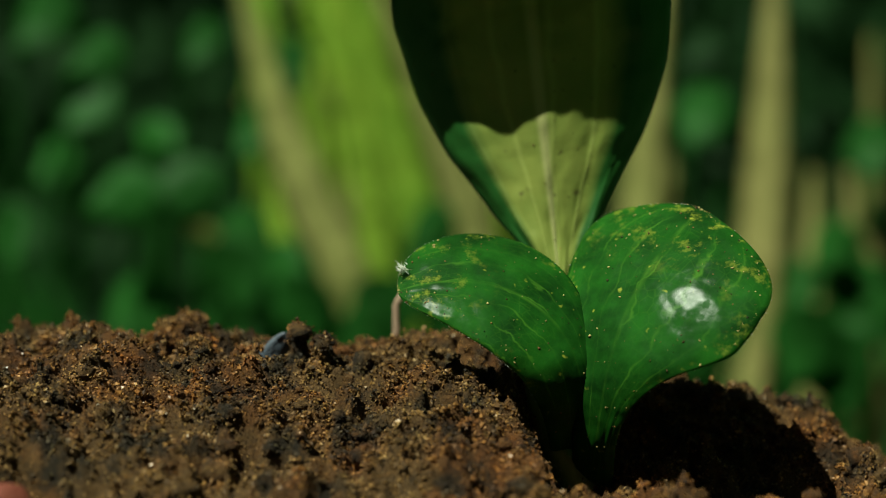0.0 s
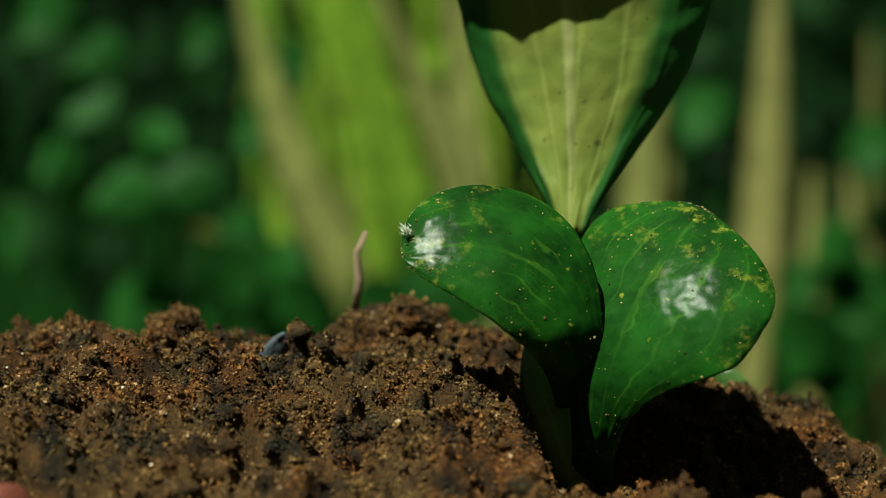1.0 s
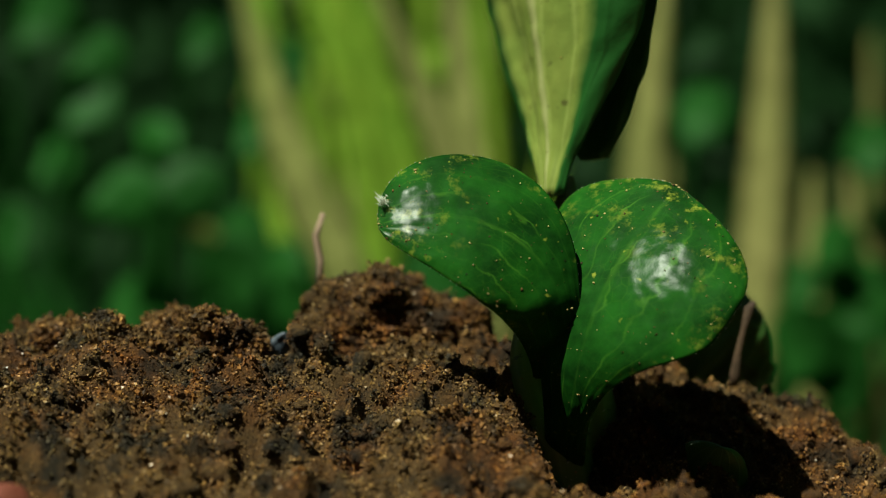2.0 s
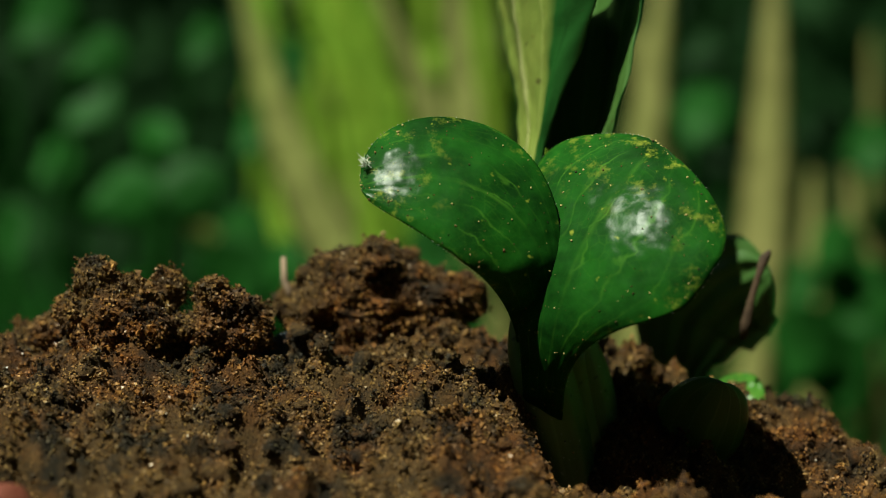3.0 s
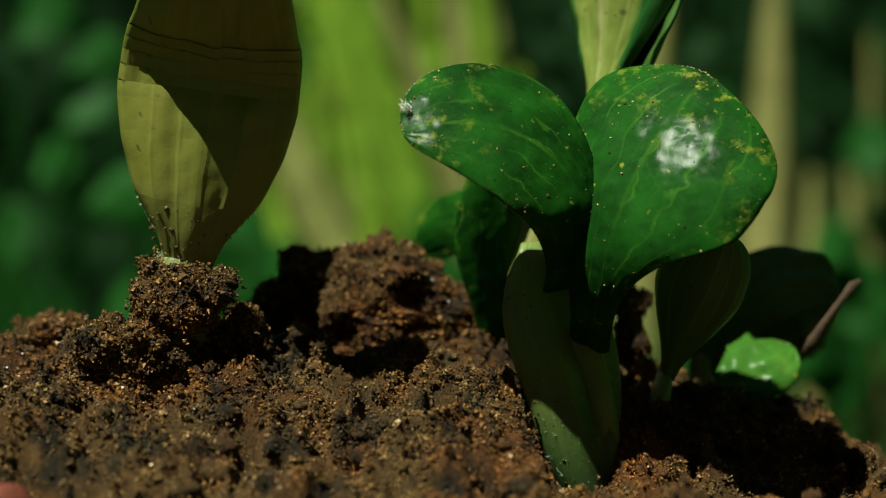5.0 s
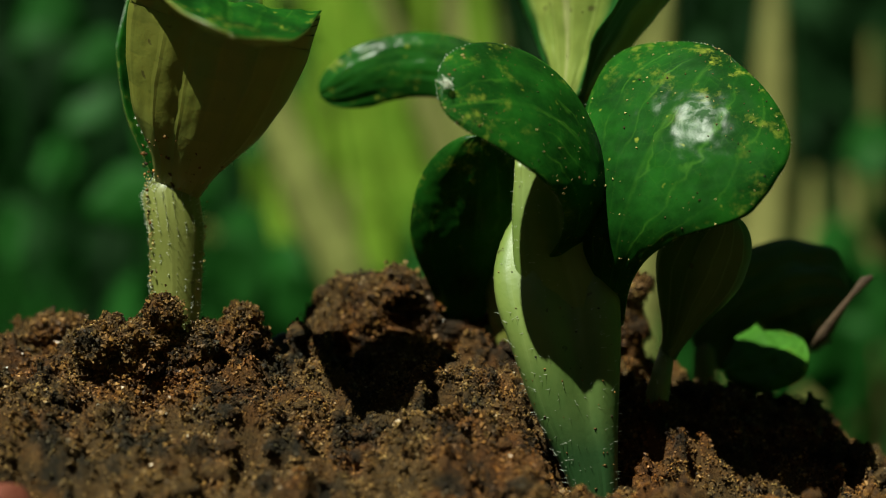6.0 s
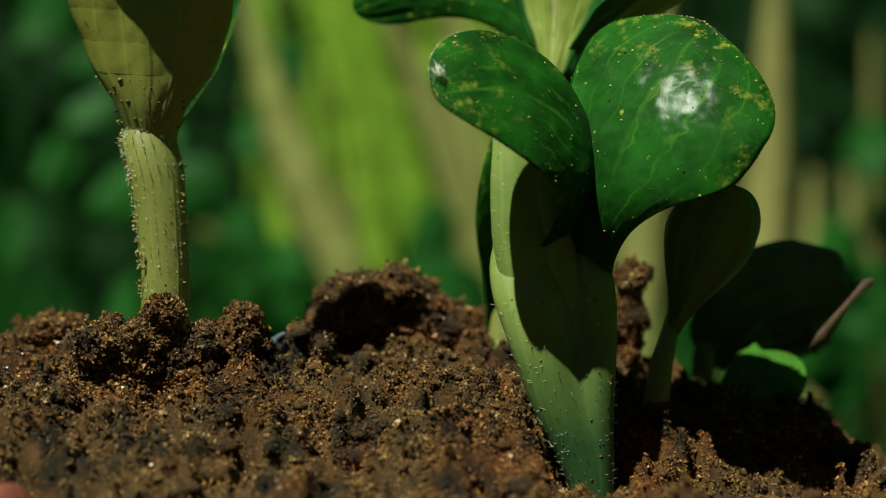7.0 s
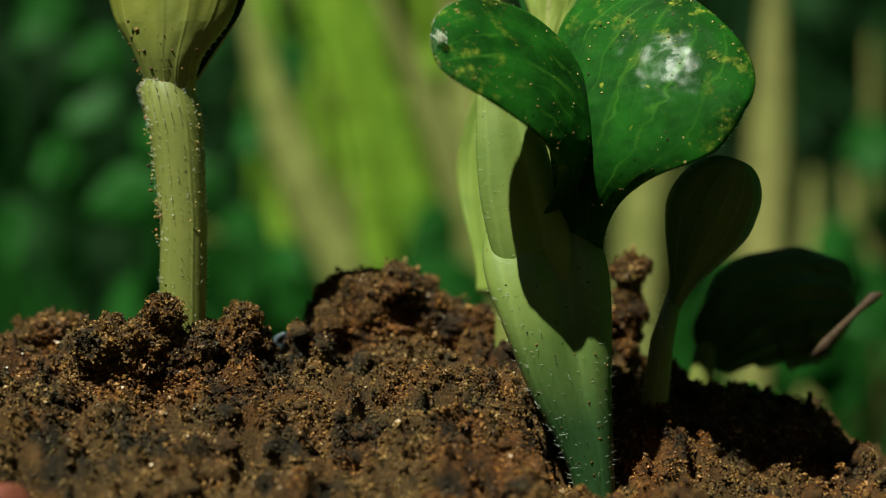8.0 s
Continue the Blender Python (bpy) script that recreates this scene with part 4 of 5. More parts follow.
def blade_mesh(foot, tip, width, sag=0.0):
    a, b = Vector(foot), Vector(tip)
    path, ws = [], []
    for i in range(9):
        s = i / 8
        path.append(a.lerp(b, s) + Vector((sag * math.sin(s * math.pi), 0, 0)))
        ws.append(width * (0.75 + 0.5 * math.sin(s * math.pi)) * (1 - 0.55 * s ** 3))
    return strip(path, ws, width * 0.06, (-0.45, -0.65, 0.45))


def blade(name, foot, tip, width, mat, parent, sag=0.0):
    v, f = blade_mesh(foot, tip, width, sag)
    return mesh_object(name, v, f, mat, parent)


def tuft(label, blades):
    t = tagged(empty("grass_tuft"), label, "grass", "grass tufts")
    for foot, tip, width, mat, sag in blades:
        blade("blade", foot, tip, width, mat, t, sag)
    return t


def grass_field(name, mat, label, n, x0, x1, y0, y1, seed, top=(0.10, 0.42), lean=0.10, wide=(0.010, 0.022)):
    """Many grass blades in one."""
    rng = np.random.default_rng(seed)
    verts, faces = [], []
    for _ in range(n):
        y = rng.uniform(y0, y1)
        x = rng.uniform(x0, x1) * (0.2926 + y)
        z = rng.uniform(*top)
        b = len(verts)
        v, f = blade_mesh((x, y, -0.12), (x - rng.normal(0.5 * lean, lean), y + rng.normal(0, 0.05), z), rng.uniform(*wide), rng.normal(0, 0.02))
        verts += v
        faces += [tuple(i + b for i in q) for q in f]
    return tagged(mesh_object(name, verts, faces, mat), label, "grass", kind="stuff")


grass_field("grass", BLADE, "sunlit yellow-green grass behind the soil heap", 70, -0.060, 0.042, 0.85, 1.15, 5, (0.02, 0.42), 0.035, (0.022, 0.044))
grass_field("grass", REED, "dry tan grass in the sun", 22, -0.070, 0.045, 0.80, 1.1, 15, (0.0, 0.40), 0.06, (0.014, 0.030))
grass_field("grass", WEED, "darker green grass among the weeds", 90, -0.30, 0.30, 0.95, 1.3, 6, (-0.08, 0.10), 0.05)

tuft("dry tan reed stalks leaning among green grass", [
    ((-0.0149, 0.6000, -0.0410), (-0.1080, 0.6000, 0.1847), 0.027, REED, -0.012), ((-0.0076, 0.6400, -0.1022), (-0.0586, 0.6400, 0.1464), 0.020, BLADE, 0.0),
    ((0.0394, 0.7000, -0.0438), (-0.0421, 0.7000, 0.2039), 0.024, REED, 0.010), ((-0.0479, 0.6800, -0.1085), (-0.0745, 0.6800, 0.1574), 0.030, BLADE, -0.01)])
tuft("yellow-green grass blades in the sun", [
    ((0.0055, 0.7200, -0.1147), (-0.0498, 0.7200, 0.1760), 0.036, BLADE, 0.012), ((-0.0302, 0.7600, -0.1210), (-0.0014, 0.7600, 0.1740), 0.034, BLADE, -0.012),
    ((0.0233, 0.7400, -0.1179), (0.0056, 0.7400, 0.2138), 0.030, REED, 0.006), ((-0.0748, 0.7800, -0.1242), (-0.0235, 0.7800, 0.1508), 0.034, BLADE, 0.0),
    ((0.0169, 0.7800, -0.1168), (-0.0977, 0.7900, 0.2295), 0.026, BLADE, 0.01)])
tuft("tall dry reed stalks with tan leaves", [
    ((0.1613, 0.6400, -0.1022), (0.1868, 0.6400, 0.2038), 0.029, REED_SHADED, 0.006), ((0.1126, 0.6600, -0.1053), (0.1289, 0.6600, 0.2072), 0.030, REED_SHADED, -0.008),
    ((0.1547, 0.7000, -0.1116), (0.1038, 0.7000, 0.2141), 0.020, REED_SHADED, 0.008)])
tuft("grey-green reed stalks coloured darker for half shade", [
    ((0.2504, 0.7600, -0.1210), (0.2720, 0.7600, 0.1812), 0.015, REED_SHADED, 0.01), ((0.2375, 0.8000, -0.1273), (0.2450, 0.8000, 0.0968), 0.020, REED_SHADED, 0.0),
    ((0.2686, 0.7200, -0.1147), (0.2478, 0.7200, 0.0929), 0.018, REED_SHADED, 0.0)])


def weed(label, leaves):
    t = tagged(empty("weed_plant"), label, "weed", "weed plants")
    for (at, size, turn, lean, dirz) in leaves:
        sh = leaf_shape(size * 1.5, size * 1.3, claw=0.2, waist=0.0, broad=0.5, bend=(0, 30), cup=0.4, wave=0.02, nu=10, nv=8, seed=int(size * 1e4) % 40, thick=0.001)
        ob = leaf_part("leaf", sh, WEED, WEED, t)
        ob.matrix_basis = pose(*at, lean - 30, turn, dirz - 25)
        v, f = strip([(at[0] - 0.02, at[1] + 0.01, -0.12), (at[0] - 0.01, at[1] + 0.005, (at[2] - 0.12) / 2), at], [0.004, 0.004, 0.003], 0.002)
        mesh_object("stem", v, f, WEED, t)
    return t


weed("weed with broad soft green leaves in half shade", [
    ((-0.1977, 0.6200, 0.0662), 0.030, 75, 0, 0), ((-0.1634, 0.6200, 0.0662), 0.032, 60, -10, 10), ((-0.2286, 0.7000, 0.1157), 0.030, 20, -20, 0), ((-0.1447, 0.6400, 0.1464), 0.022, 25, 0, 0)])
weed("weed with round green leaves near the ground", [
    ((-0.1171, 0.6000, 0.0322), 0.026, 15, 0, 0), ((-0.1861, 0.6400, -0.0130), 0.032, 20, 0, 0), ((-0.1104, 0.6200, -0.0180), 0.028, 30, 0, 0), ((-0.2435, 0.6400, 0.0317), 0.030, -20, 0, 0)])
weed("tall weed with small green leaves", [
    ((-0.2558, 0.7000, 0.1632), 0.034, 30, 0, 0), ((-0.1260, 0.7200, 0.0998), 0.030, 35, 0, 0), ((-0.1073, 0.7400, 0.1115), 0.028, -30, 0, 0), ((0.1568, 0.7600, 0.1092), 0.030, 15, 0, 0)])

weed("weed with dark green leaves at the foot of the grass", [
    ((-0.0841, 0.6400, 0.0062), 0.034, -30, 0, 0), ((-0.0599, 0.6600, -0.0077), 0.036, 20, 0, 0), ((-0.0300, 0.6400, 0.0062), 0.032, 40, 0, 0), ((-0.0078, 0.6600, 0.0184), 0.030, -15, 0, 0), ((-0.0760, 0.7000, 0.0343), 0.026, 10, 0, 0)])
weed("weed with broad dark leaves low down in the shade", [
    ((-0.1002, 0.5600, 0.0094), 0.030, -25, 20, 0), ((-0.0817, 0.5800, -0.0152), 0.034, 15, 25, 0), ((-0.0542, 0.5700, -0.0264), 0.034, 35, 20, 0), ((-0.0280, 0.5800, -0.0152), 0.032, -10, 25, 0), ((-0.0012, 0.5900, -0.0039), 0.030, 25, 20, 0), ((0.0165, 0.5700, -0.0205), 0.030, -30, 25, 0), ((-0.0195, 0.6000, 0.0444), 0.022, 50, 10, 0), ((-0.0683, 0.6000, 0.0566), 0.022, -40, 10, 0)])
weed("weed with small bright leaves in the sun", [
    ((-0.2207, 0.6800, 0.1475), 0.026, 60, 0, 0), ((-0.1642, 0.7000, 0.0919), 0.030, -50, 0, 0), ((-0.1087, 0.7200, 0.1344), 0.030, 25, 0, 0), ((-0.1288, 0.6400, 0.0062), 0.026, -20, 0, 0), ((-0.2506, 0.7200, 0.0825), 0.026, 40, 0, 0)])
weed("weed with dark leaves low beside the reeds", [
    ((0.1183, 0.5600, -0.0285), 0.030, 20, 25, 0), ((0.1521, 0.5700, -0.0146), 0.028, -25, 25, 0), ((0.1795, 0.5600, -0.0285), 0.032, 15, 25, 0), ((0.2086, 0.5600, -0.0430), 0.034, -15, 25, 0), ((0.2001, 0.6000, 0.0322), 0.022, 40, 15, 0), ((0.2337, 0.6000, 0.0078), 0.026, -35, 15, 0)])
weed("weed with grey-green leaves beside the reeds", [
    ((0.2331, 0.6600, -0.0142), 0.030, 30, 0, 0), ((0.2158, 0.7000, 0.0037), 0.026, -20, 0, 0), ((0.1483, 0.6800, 0.0045), 0.030, 10, 0, 0), ((0.2616, 0.7200, 0.0860), 0.028, 0, 0, 0)])


def hedge():
    """Dense foliage that closes the view, its shade put into the dark green."""
    rng = np.random.default_rng(77)
    n = 6000
    verts, faces = [], []
    for _ in range(n):
        x, y, z = rng.uniform(-1.6, 1.6), rng.uniform(1.1, 1.9), -0.12 + 1.5 * rng.random()
        m = pose(x, y, z, rng.uniform(-60, 60), rng.uniform(-70, 70), rng.uniform(-50, 50))
        s = rng.uniform(0.03, 0.07)
        b = len(verts)
        for px, pz, py in ((0, 0, 0), (-0.32, 0.35, 0.05), (-0.25, 0.75, 0.02), (0, 1, -0.08), (0.25, 0.75, 0.02), (0.32, 0.35, 0.05), (0, 0.45, -0.06)):
            verts.append(m @ Vector((px * s, py * s, pz * s)))
        faces += [(b, b + 1, b + 6), (b + 1, b + 2, b + 6), (b + 2, b + 3, b + 6), (b + 3, b + 4, b + 6), (b + 4, b + 5, b + 6), (b + 5, b, b + 6)]
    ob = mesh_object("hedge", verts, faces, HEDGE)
    tagged(ob, "dense hedge foliage coloured dark green for shade", "hedge", kind="stuff")
    # Only the rear wall shows; the others are added for green bounce light.
    for m in (pose(0, 2.6, 0.9, 0, 0, 0), pose(-2.6, 0, 0.55, 0, 0, 90), pose(2.6, 0, 0.9, 0, 0, 90), pose(0, -2.6, 0.55, 0, 0, 0)):
        bm = bmesh.new()
        bmesh.ops.create_cube(bm, size=1.0, matrix=Matrix.Diagonal((5.0, 0.6, 2.2, 1)))
        bmesh.ops.bevel(bm, geom=bm.edges[:], offset=0.1, segments=2, affect="EDGES")
        me = bpy.data.meshes.new("backdrop")
        bm.to_mesh(me), bm.free()
        me.materials.append(HEDGE if m.translation.y > 1 else FILL_FOLIAGE)
        wall = tagged(new("backdrop", me), "hedge wall added around the heap, seen only at the rear", "hedge", kind="structure")
        wall.matrix_basis = m


hedge()


# ---- growth ----
def motions():
    walk(main_stem, [(0, pose(*(0.0294, 0.0120, 0.0023), 0, 0, 36)), (0.5, pose(*(0.0286, 0.0120, 0.0023), 0, 0, 36)), (1, pose(*(0.0284, 0.0120, 0.0029), 0, 0, 36)), (1.5, pose(*(0.0274, 0.0120, 0.0039), 0, 0, 36)),
                     (3, pose(*(0.0262, 0.0120, 0.0090), 0, 0, 36)), (4, pose(*(0.0262, 0.0120, 0.0108), 0, 0, 36)), (4.5, pose(*(0.0262, 0.0120, 0.0124), 0, 0, 36)),
                     (6, pose(*(0.0241, 0.0005, 0.0247), 0, 0, 0)), (7, pose(*(0.0234, 0.0005, 0.0262), 0, 0, 0)), (8, pose(*(0.0226, 0.0005, 0.0292), 0, -2, 0))])
    walk(stalk, [(0, pose(*(0.0245, 0.0115, 0.0045))), (1.5, pose(*(0.0235, 0.0115, 0.0095))), (3, pose(*(0.0222, 0.0115, 0.0190))), (4.5, pose(*(0.0216, 0.0115, 0.0280))), (5.8, pose(*(0.0197, 0.0016, 0.0527))), (6.5, pose(*(0.0169, 0.0016, 0.0557))), (7, pose(*(0.0151, 0.0016, 0.0593))), (7.5, pose(*(0.0140, 0.0016, 0.0633))), (8, pose(*(0.0124, 0.0016, 0.0668), 0, -2, 0))])
    walk(leaf_l, [(0, pose(*(0.0236, -0.0105, 0.0080), -15, 0, 0)), (0.5, pose(*(0.0221, -0.0105, 0.0094), -8, 0, 0)), (1, pose(*(0.0244, -0.0105, 0.0133), -2, 0, 0)), (1.5, pose(*(0.0229, -0.0105, 0.0155), 0, 0, 0)), (3, pose(*(0.0174, -0.0105, 0.0249), 0, 0, 0)), (3.5, pose(*(0.0181, -0.0105, 0.0271), 0, 0, 0)), (4, pose(*(0.0198, -0.0105, 0.0293), 0, 0, 0)), (4.5, pose(*(0.0218, -0.0105, 0.0318), 0, 0, 0)), (6, pose(*(0.0280, -0.0060, 0.0372), 0, 0, 30)), (6.5, pose(*(0.0270, -0.0060, 0.0379), 0, 0, 30)), (7, pose(*(0.0267, -0.0060, 0.0393), 0, 0, 30)), (7.5, pose(*(0.0280, -0.0060, 0.0422), 0, 0, 30)), (8, pose(*(0.0270, -0.0060, 0.0448), 0, 0, 30))])
    walk(leaf_r, [(0, pose(*(0.0268, -0.0135, 0.0058), -13, 0, 0)), (0.5, pose(*(0.0258, -0.0135, 0.0044), -10, 0, 0)), (1, pose(*(0.0268, -0.0135, 0.0041), -8, 0, 0)), (1.5, pose(*(0.0250, -0.0135, 0.0048), -7, 0, 0)), (3, pose(*(0.0179, -0.0135, 0.0144), -3, 0, 0)), (3.5, pose(*(0.0191, -0.0135, 0.0168), -2, 0, 0)), (4, pose(*(0.0210, -0.0135, 0.0192), -1, 0, 0)), (4.5, pose(*(0.0237, -0.0135, 0.0225), 0, 0, 0)), (6, pose(*(0.0294, -0.0090, 0.0303), 0, 0, 0)), (6.5, pose(*(0.0279, -0.0090, 0.0319), 0, 0, 0)), (7, pose(*(0.0268, -0.0090, 0.0351), 0, 0, 0)), (7.5, pose(*(0.0271, -0.0090, 0.0380), 0, -2, 0)), (8, pose(*(0.0256, -0.0090, 0.0396), 0, -4, 0))])
    walk(tall, [(0, pose(*(0.0217, 0.0240, 0.0431), 0, -6, -4)), (0.5, pose(*(0.0239, 0.0240, 0.0469), 0, -1, 2)), (1, pose(*(0.0247, 0.0240, 0.0529), 0, 0, -20)), (1.5, pose(*(0.0239, 0.0240, 0.0567), 0, -1, -38)),
                (2.8, pose(*(0.0168, 0.0240, 0.0637), 0, -12, -74)), (3.5, pose(*(0.0217, 0.0240, 0.0648), 0, 4, -68)), (4, pose(*(0.0288, 0.0240, 0.0713), 0, 6, -64)), (4.5, pose(*(0.0320, 0.0240, 0.0761), 0, 6, -60)),
                (5.8, pose(*(0.0255, 0.0240, 0.0783), 0, 0, -40)), (6.5, pose(*(0.0223, 0.0240, 0.0794), 0, 0, -36)), (7, pose(*(0.0217, 0.0240, 0.0826), 0, 2, -34)), (8, pose(*(0.0207, 0.0240, 0.0875), 0, 3, -34))])
    walk(tf, [(0, pose(0, -0.001, -0.006)), (1.5, pose(0, -0.001, -0.006)), (2.8, pose(0, -0.001, -0.006, 0)), (8, pose(0, -0.001, -0.006, 2))])
    walk(tb, [(0, pose(0.001, 0.014, 0.008, 6, 0, 180)), (1.5, pose(0.001, 0.010, 0.006, 4, 0, 192)), (2.8, pose(0.003, 0.010, -0.006, 9, 0, 204)), (4, pose(0.003, 0.010, -0.006, 9, 0, 194)), (4.5, pose(0.003, 0.010, -0.006, 9, 0, 190)), (5.2, pose(0.001, 0.003, -0.006, 24, 0, 160)), (5.8, pose(0.001, 0.003, -0.006, 36, 0, 124)), (6.5, pose(0.001, 0.003, -0.004, 46, 0, 116)), (7, pose(0.001, 0.003, -0.002, 60, 0, 114)), (8, pose(0.001, 0.003, -0.002, 68, 0, 112))])
    walk(tt, [(0, pose(-0.009, 0.000, 0.055, 0, 6, 0)), (0.5, pose(-0.009, 0.0026, 0.055, 0, 6, 0)), (1, pose(-0.004, 0.0004, 0.055, 0, 13, 20)), (1.5, pose(-0.004, 0.000, 0.054, 0, 10, 36)), (2.2, pose(-0.008, 0.002, 0.055, -50, 0, 0)), (2.8, pose(-0.002, 0.002, 0.056, -100, 0, 0)), (8, pose(-0.002, 0.002, 0.056, -104, 0, 0))])
    walk(clod_foot, [(0, pose(*(-0.0491, 0.0040, -0.0024))), (3.5, pose(*(-0.0501, 0.0040, 0.0118))), (4, pose(*(-0.0507, 0.0020, 0.0321), 0, 0, 0)), (4.3, pose(*(-0.0487, 0.0020, 0.0356), 0, 0, 0)), (4.5, pose(*(-0.0479, 0.0020, 0.0392), 0, 0, 0)), (4.7, pose(*(-0.0467, 0.0020, 0.0402), 0, 6, 0)),
                     (5.2, pose(*(-0.0487, 0.0020, 0.0281), 0, -20, 0)), (5.5, pose(*(-0.0497, 0.0020, 0.0221), 0, -30, 0)), (8, pose(*(-0.0497, 0.0020, 0.0218), 0, -30, 0))])
    walk(young, [(0, pose(-0.0500, 0.0100, -0.0300)), (2.8, pose(-0.0505, 0.0100, 0.0080)), (3.3, pose(-0.0470, 0.0100, 0.0240)), (3.5, pose(-0.0540, 0.0100, 0.0400)), (3.6, pose(-0.0515, 0.0100, 0.0415, 0, -2, 0)),
                 (3.8, pose(-0.0472, 0.0100, 0.0425)), (4, pose(-0.0476, 0.0100, 0.0430)), (4.2, pose(-0.0472, 0.0100, 0.0440)), (4.5, pose(-0.0464, 0.0100, 0.0466, 0, 1, -2)), (4.7, pose(-0.0462, 0.0100, 0.0485, 0, 2, 0)),
                 (5.3, pose(-0.0462, 0.0100, 0.0560, 0, 4, 10)), (5.8, pose(-0.0470, 0.0100, 0.0632, 0, 7, 14)), (6, pose(-0.0475, 0.0100, 0.0648, 0, 7, 12)), (6.2, pose(-0.0492, 0.0100, 0.0665, 0, 6, 10)), (6.5, pose(-0.0511, 0.0100, 0.0692, 0, 3, 6)),
                 (7, pose(-0.0529, 0.0100, 0.0752, 0, 1, -6)), (7.5, pose(-0.0526, 0.0100, 0.0795, 0, 1, -14)), (8, pose(-0.0494, 0.0100, 0.0845, 0, 1, -18))])
    walk(clod_cap, [(0, pose(-0.0520, 0.0300, 0.0163)), (3.3, pose(-0.0540, 0.0500, 0.0200)), (3.6, pose(-0.0540, 0.0680, 0.0440)), (3.8, pose(-0.0519, 0.0660, 0.0625)), (4, pose(-0.0522, 0.0570, 0.0773)), (4.2, pose(-0.0528, 0.0470, 0.0845)), (4.5, pose(-0.0435, 0.0300, 0.0925, 0, 15, 0)),
                    (4.7, pose(-0.0350, 0.0340, 0.0900, 0, 90, 0)), (4.9, pose(-0.0327, 0.0440, 0.0488, 0, 150, 0)), (5.2, pose(-0.0329, 0.0460, 0.0164, 0, 160, 0)), (8, pose(-0.0329, 0.0460, 0.0153, 0, 160, 0))])
    foot = (0, -0.0048, -0.011)
    opening = [(0, -60, 0, 0, 0), (2.8, -85, 0, 0, 0), (3.3, -85, 0, 0, 0), (3.5, -82, 0, 0, 0), (3.6, -76, 0, 0, 0), (3.8, -60, 0, 0, 0), (4, -38, 0, 0, 0), (4.2, -25, 0, 0, 0), (4.5, -14, 0, 0, 0), (4.7, 0, 2, 2, 6), (5.0, 8, 5, 1, 14),
               (5.3, 16, 7, 1, 20), (5.8, 22, 7, 1, 22.5), (6.2, 22, 6, 1, 21.5), (6.5, 19, 4, 2, 18), (7, 3, 1, 6, 8), (7.5, 0, 0, 3, 4), (8, -3, 0, 1, 2)]
    chains = [[] for _ in bend_parts]
    for t, lean, tilt, low, high in opening:
        m, last = Matrix(), Vector((0, 0, 0))
        for k, (chain, root) in enumerate(zip(chains, bend_roots)):
            m = m @ Matrix.Translation(root - last) @ pose(0, 0, 0, low if k < 4 else high)
            last = root
            chain.append((t, m.copy()))
    walk(yf, [(t, pose(*foot, 0, 0, 9 * min(1, max(0, -lean / 38))) @ pose(0, 0, 0, lean, tilt)) for t, lean, tilt, low, high in opening])
    for ob, chain in zip(bend_parts, chains):
        walk(ob, chain)
    walk(yb, [(t, pose(0, 0.004, -0.009, max(6, 10 - lean) if t < 4.6 else 10 + 5 * min(1, t - 4.7), 0, 180)) for t, lean, tilt, low, high in opening])
    walk(rear, [(0, pose(-0.0040, 0.0300, -0.0561)), (3, pose(-0.0040, 0.0300, -0.0250)), (3.3, pose(-0.0060, 0.0300, 0.0180)), (3.5, pose(-0.0085, 0.0300, 0.0330)), (3.6, pose(-0.0080, 0.0300, 0.0335)), (3.8, pose(-0.0030, 0.0300, 0.0320)), (4, pose(0.0050, 0.0300, 0.0310)), (4.2, pose(0.0082, 0.0300, 0.0295)), (4.5, pose(0.0112, 0.0300, 0.0280)), (4.7, pose(0.0120, 0.0300, 0.0280)), (5.2, pose(0.0105, 0.0300, 0.0290)),
                (5.8, pose(0.0095, 0.0300, 0.0308)), (6.2, pose(0.0064, 0.0300, 0.0326)), (6.5, pose(0.0060, 0.0300, 0.0398)), (6.8, pose(0.0097, 0.0300, 0.0437)), (7, pose(0.0117, 0.0300, 0.0453)), (7.5, pose(0.0128, 0.0300, 0.0508)), (8, pose(0.0133, 0.0300, 0.0552))])
    walk(rq, [(0, pose(0, 0, -0.006, 0, 60, 0) @ pose(0, 0, 0, 0, 0, 66)), (3.3, pose(0, 0, -0.006, 0, 56, 0) @ pose(0, 0, 0, 0, 0, 66)), (3.5, pose(0, 0, -0.006, 0, 36, 0) @ pose(0, 0, 0, 0, 0, 66)), (3.6, pose(0, 0, -0.006, 0, 28, 0) @ pose(0, 0, 0, 0, 0, 68)), (3.8, pose(0, 0, -0.006, 0, 12, 0) @ pose(0, 0, 0, 0, 0, 70)), (4, pose(0, 0, -0.006, 0, 4, 0) @ pose(0, 0, 0, 0, 0, 70)), (4.5, pose(0, 0, -0.006, 0, 0, 0) @ pose(0, 0, 0, 0, 0, 72)), (4.7, pose(0, 0, -0.006, 0, -2, 66)), (5.2, pose(-0.002, 0.002, -0.006, 8, -4, 44)),
              (5.8, pose(-0.004, 0.003, -0.006, 24, -4, 12)), (6.2, pose(-0.002, 0.003, -0.006, 20, -4, 24)), (6.5, pose(0.003, 0.003, -0.014, 10, -3, 50)), (6.8, pose(0.000, 0.003, -0.017, 4, -2, 66)), (7, pose(-0.001, 0.003, -0.018, 2, -2, 76)), (7.5, pose(-0.003, 0.003, -0.018, 0, -2, 104)), (8, pose(-0.004, 0.003, -0.020, 0, 0, 112))])
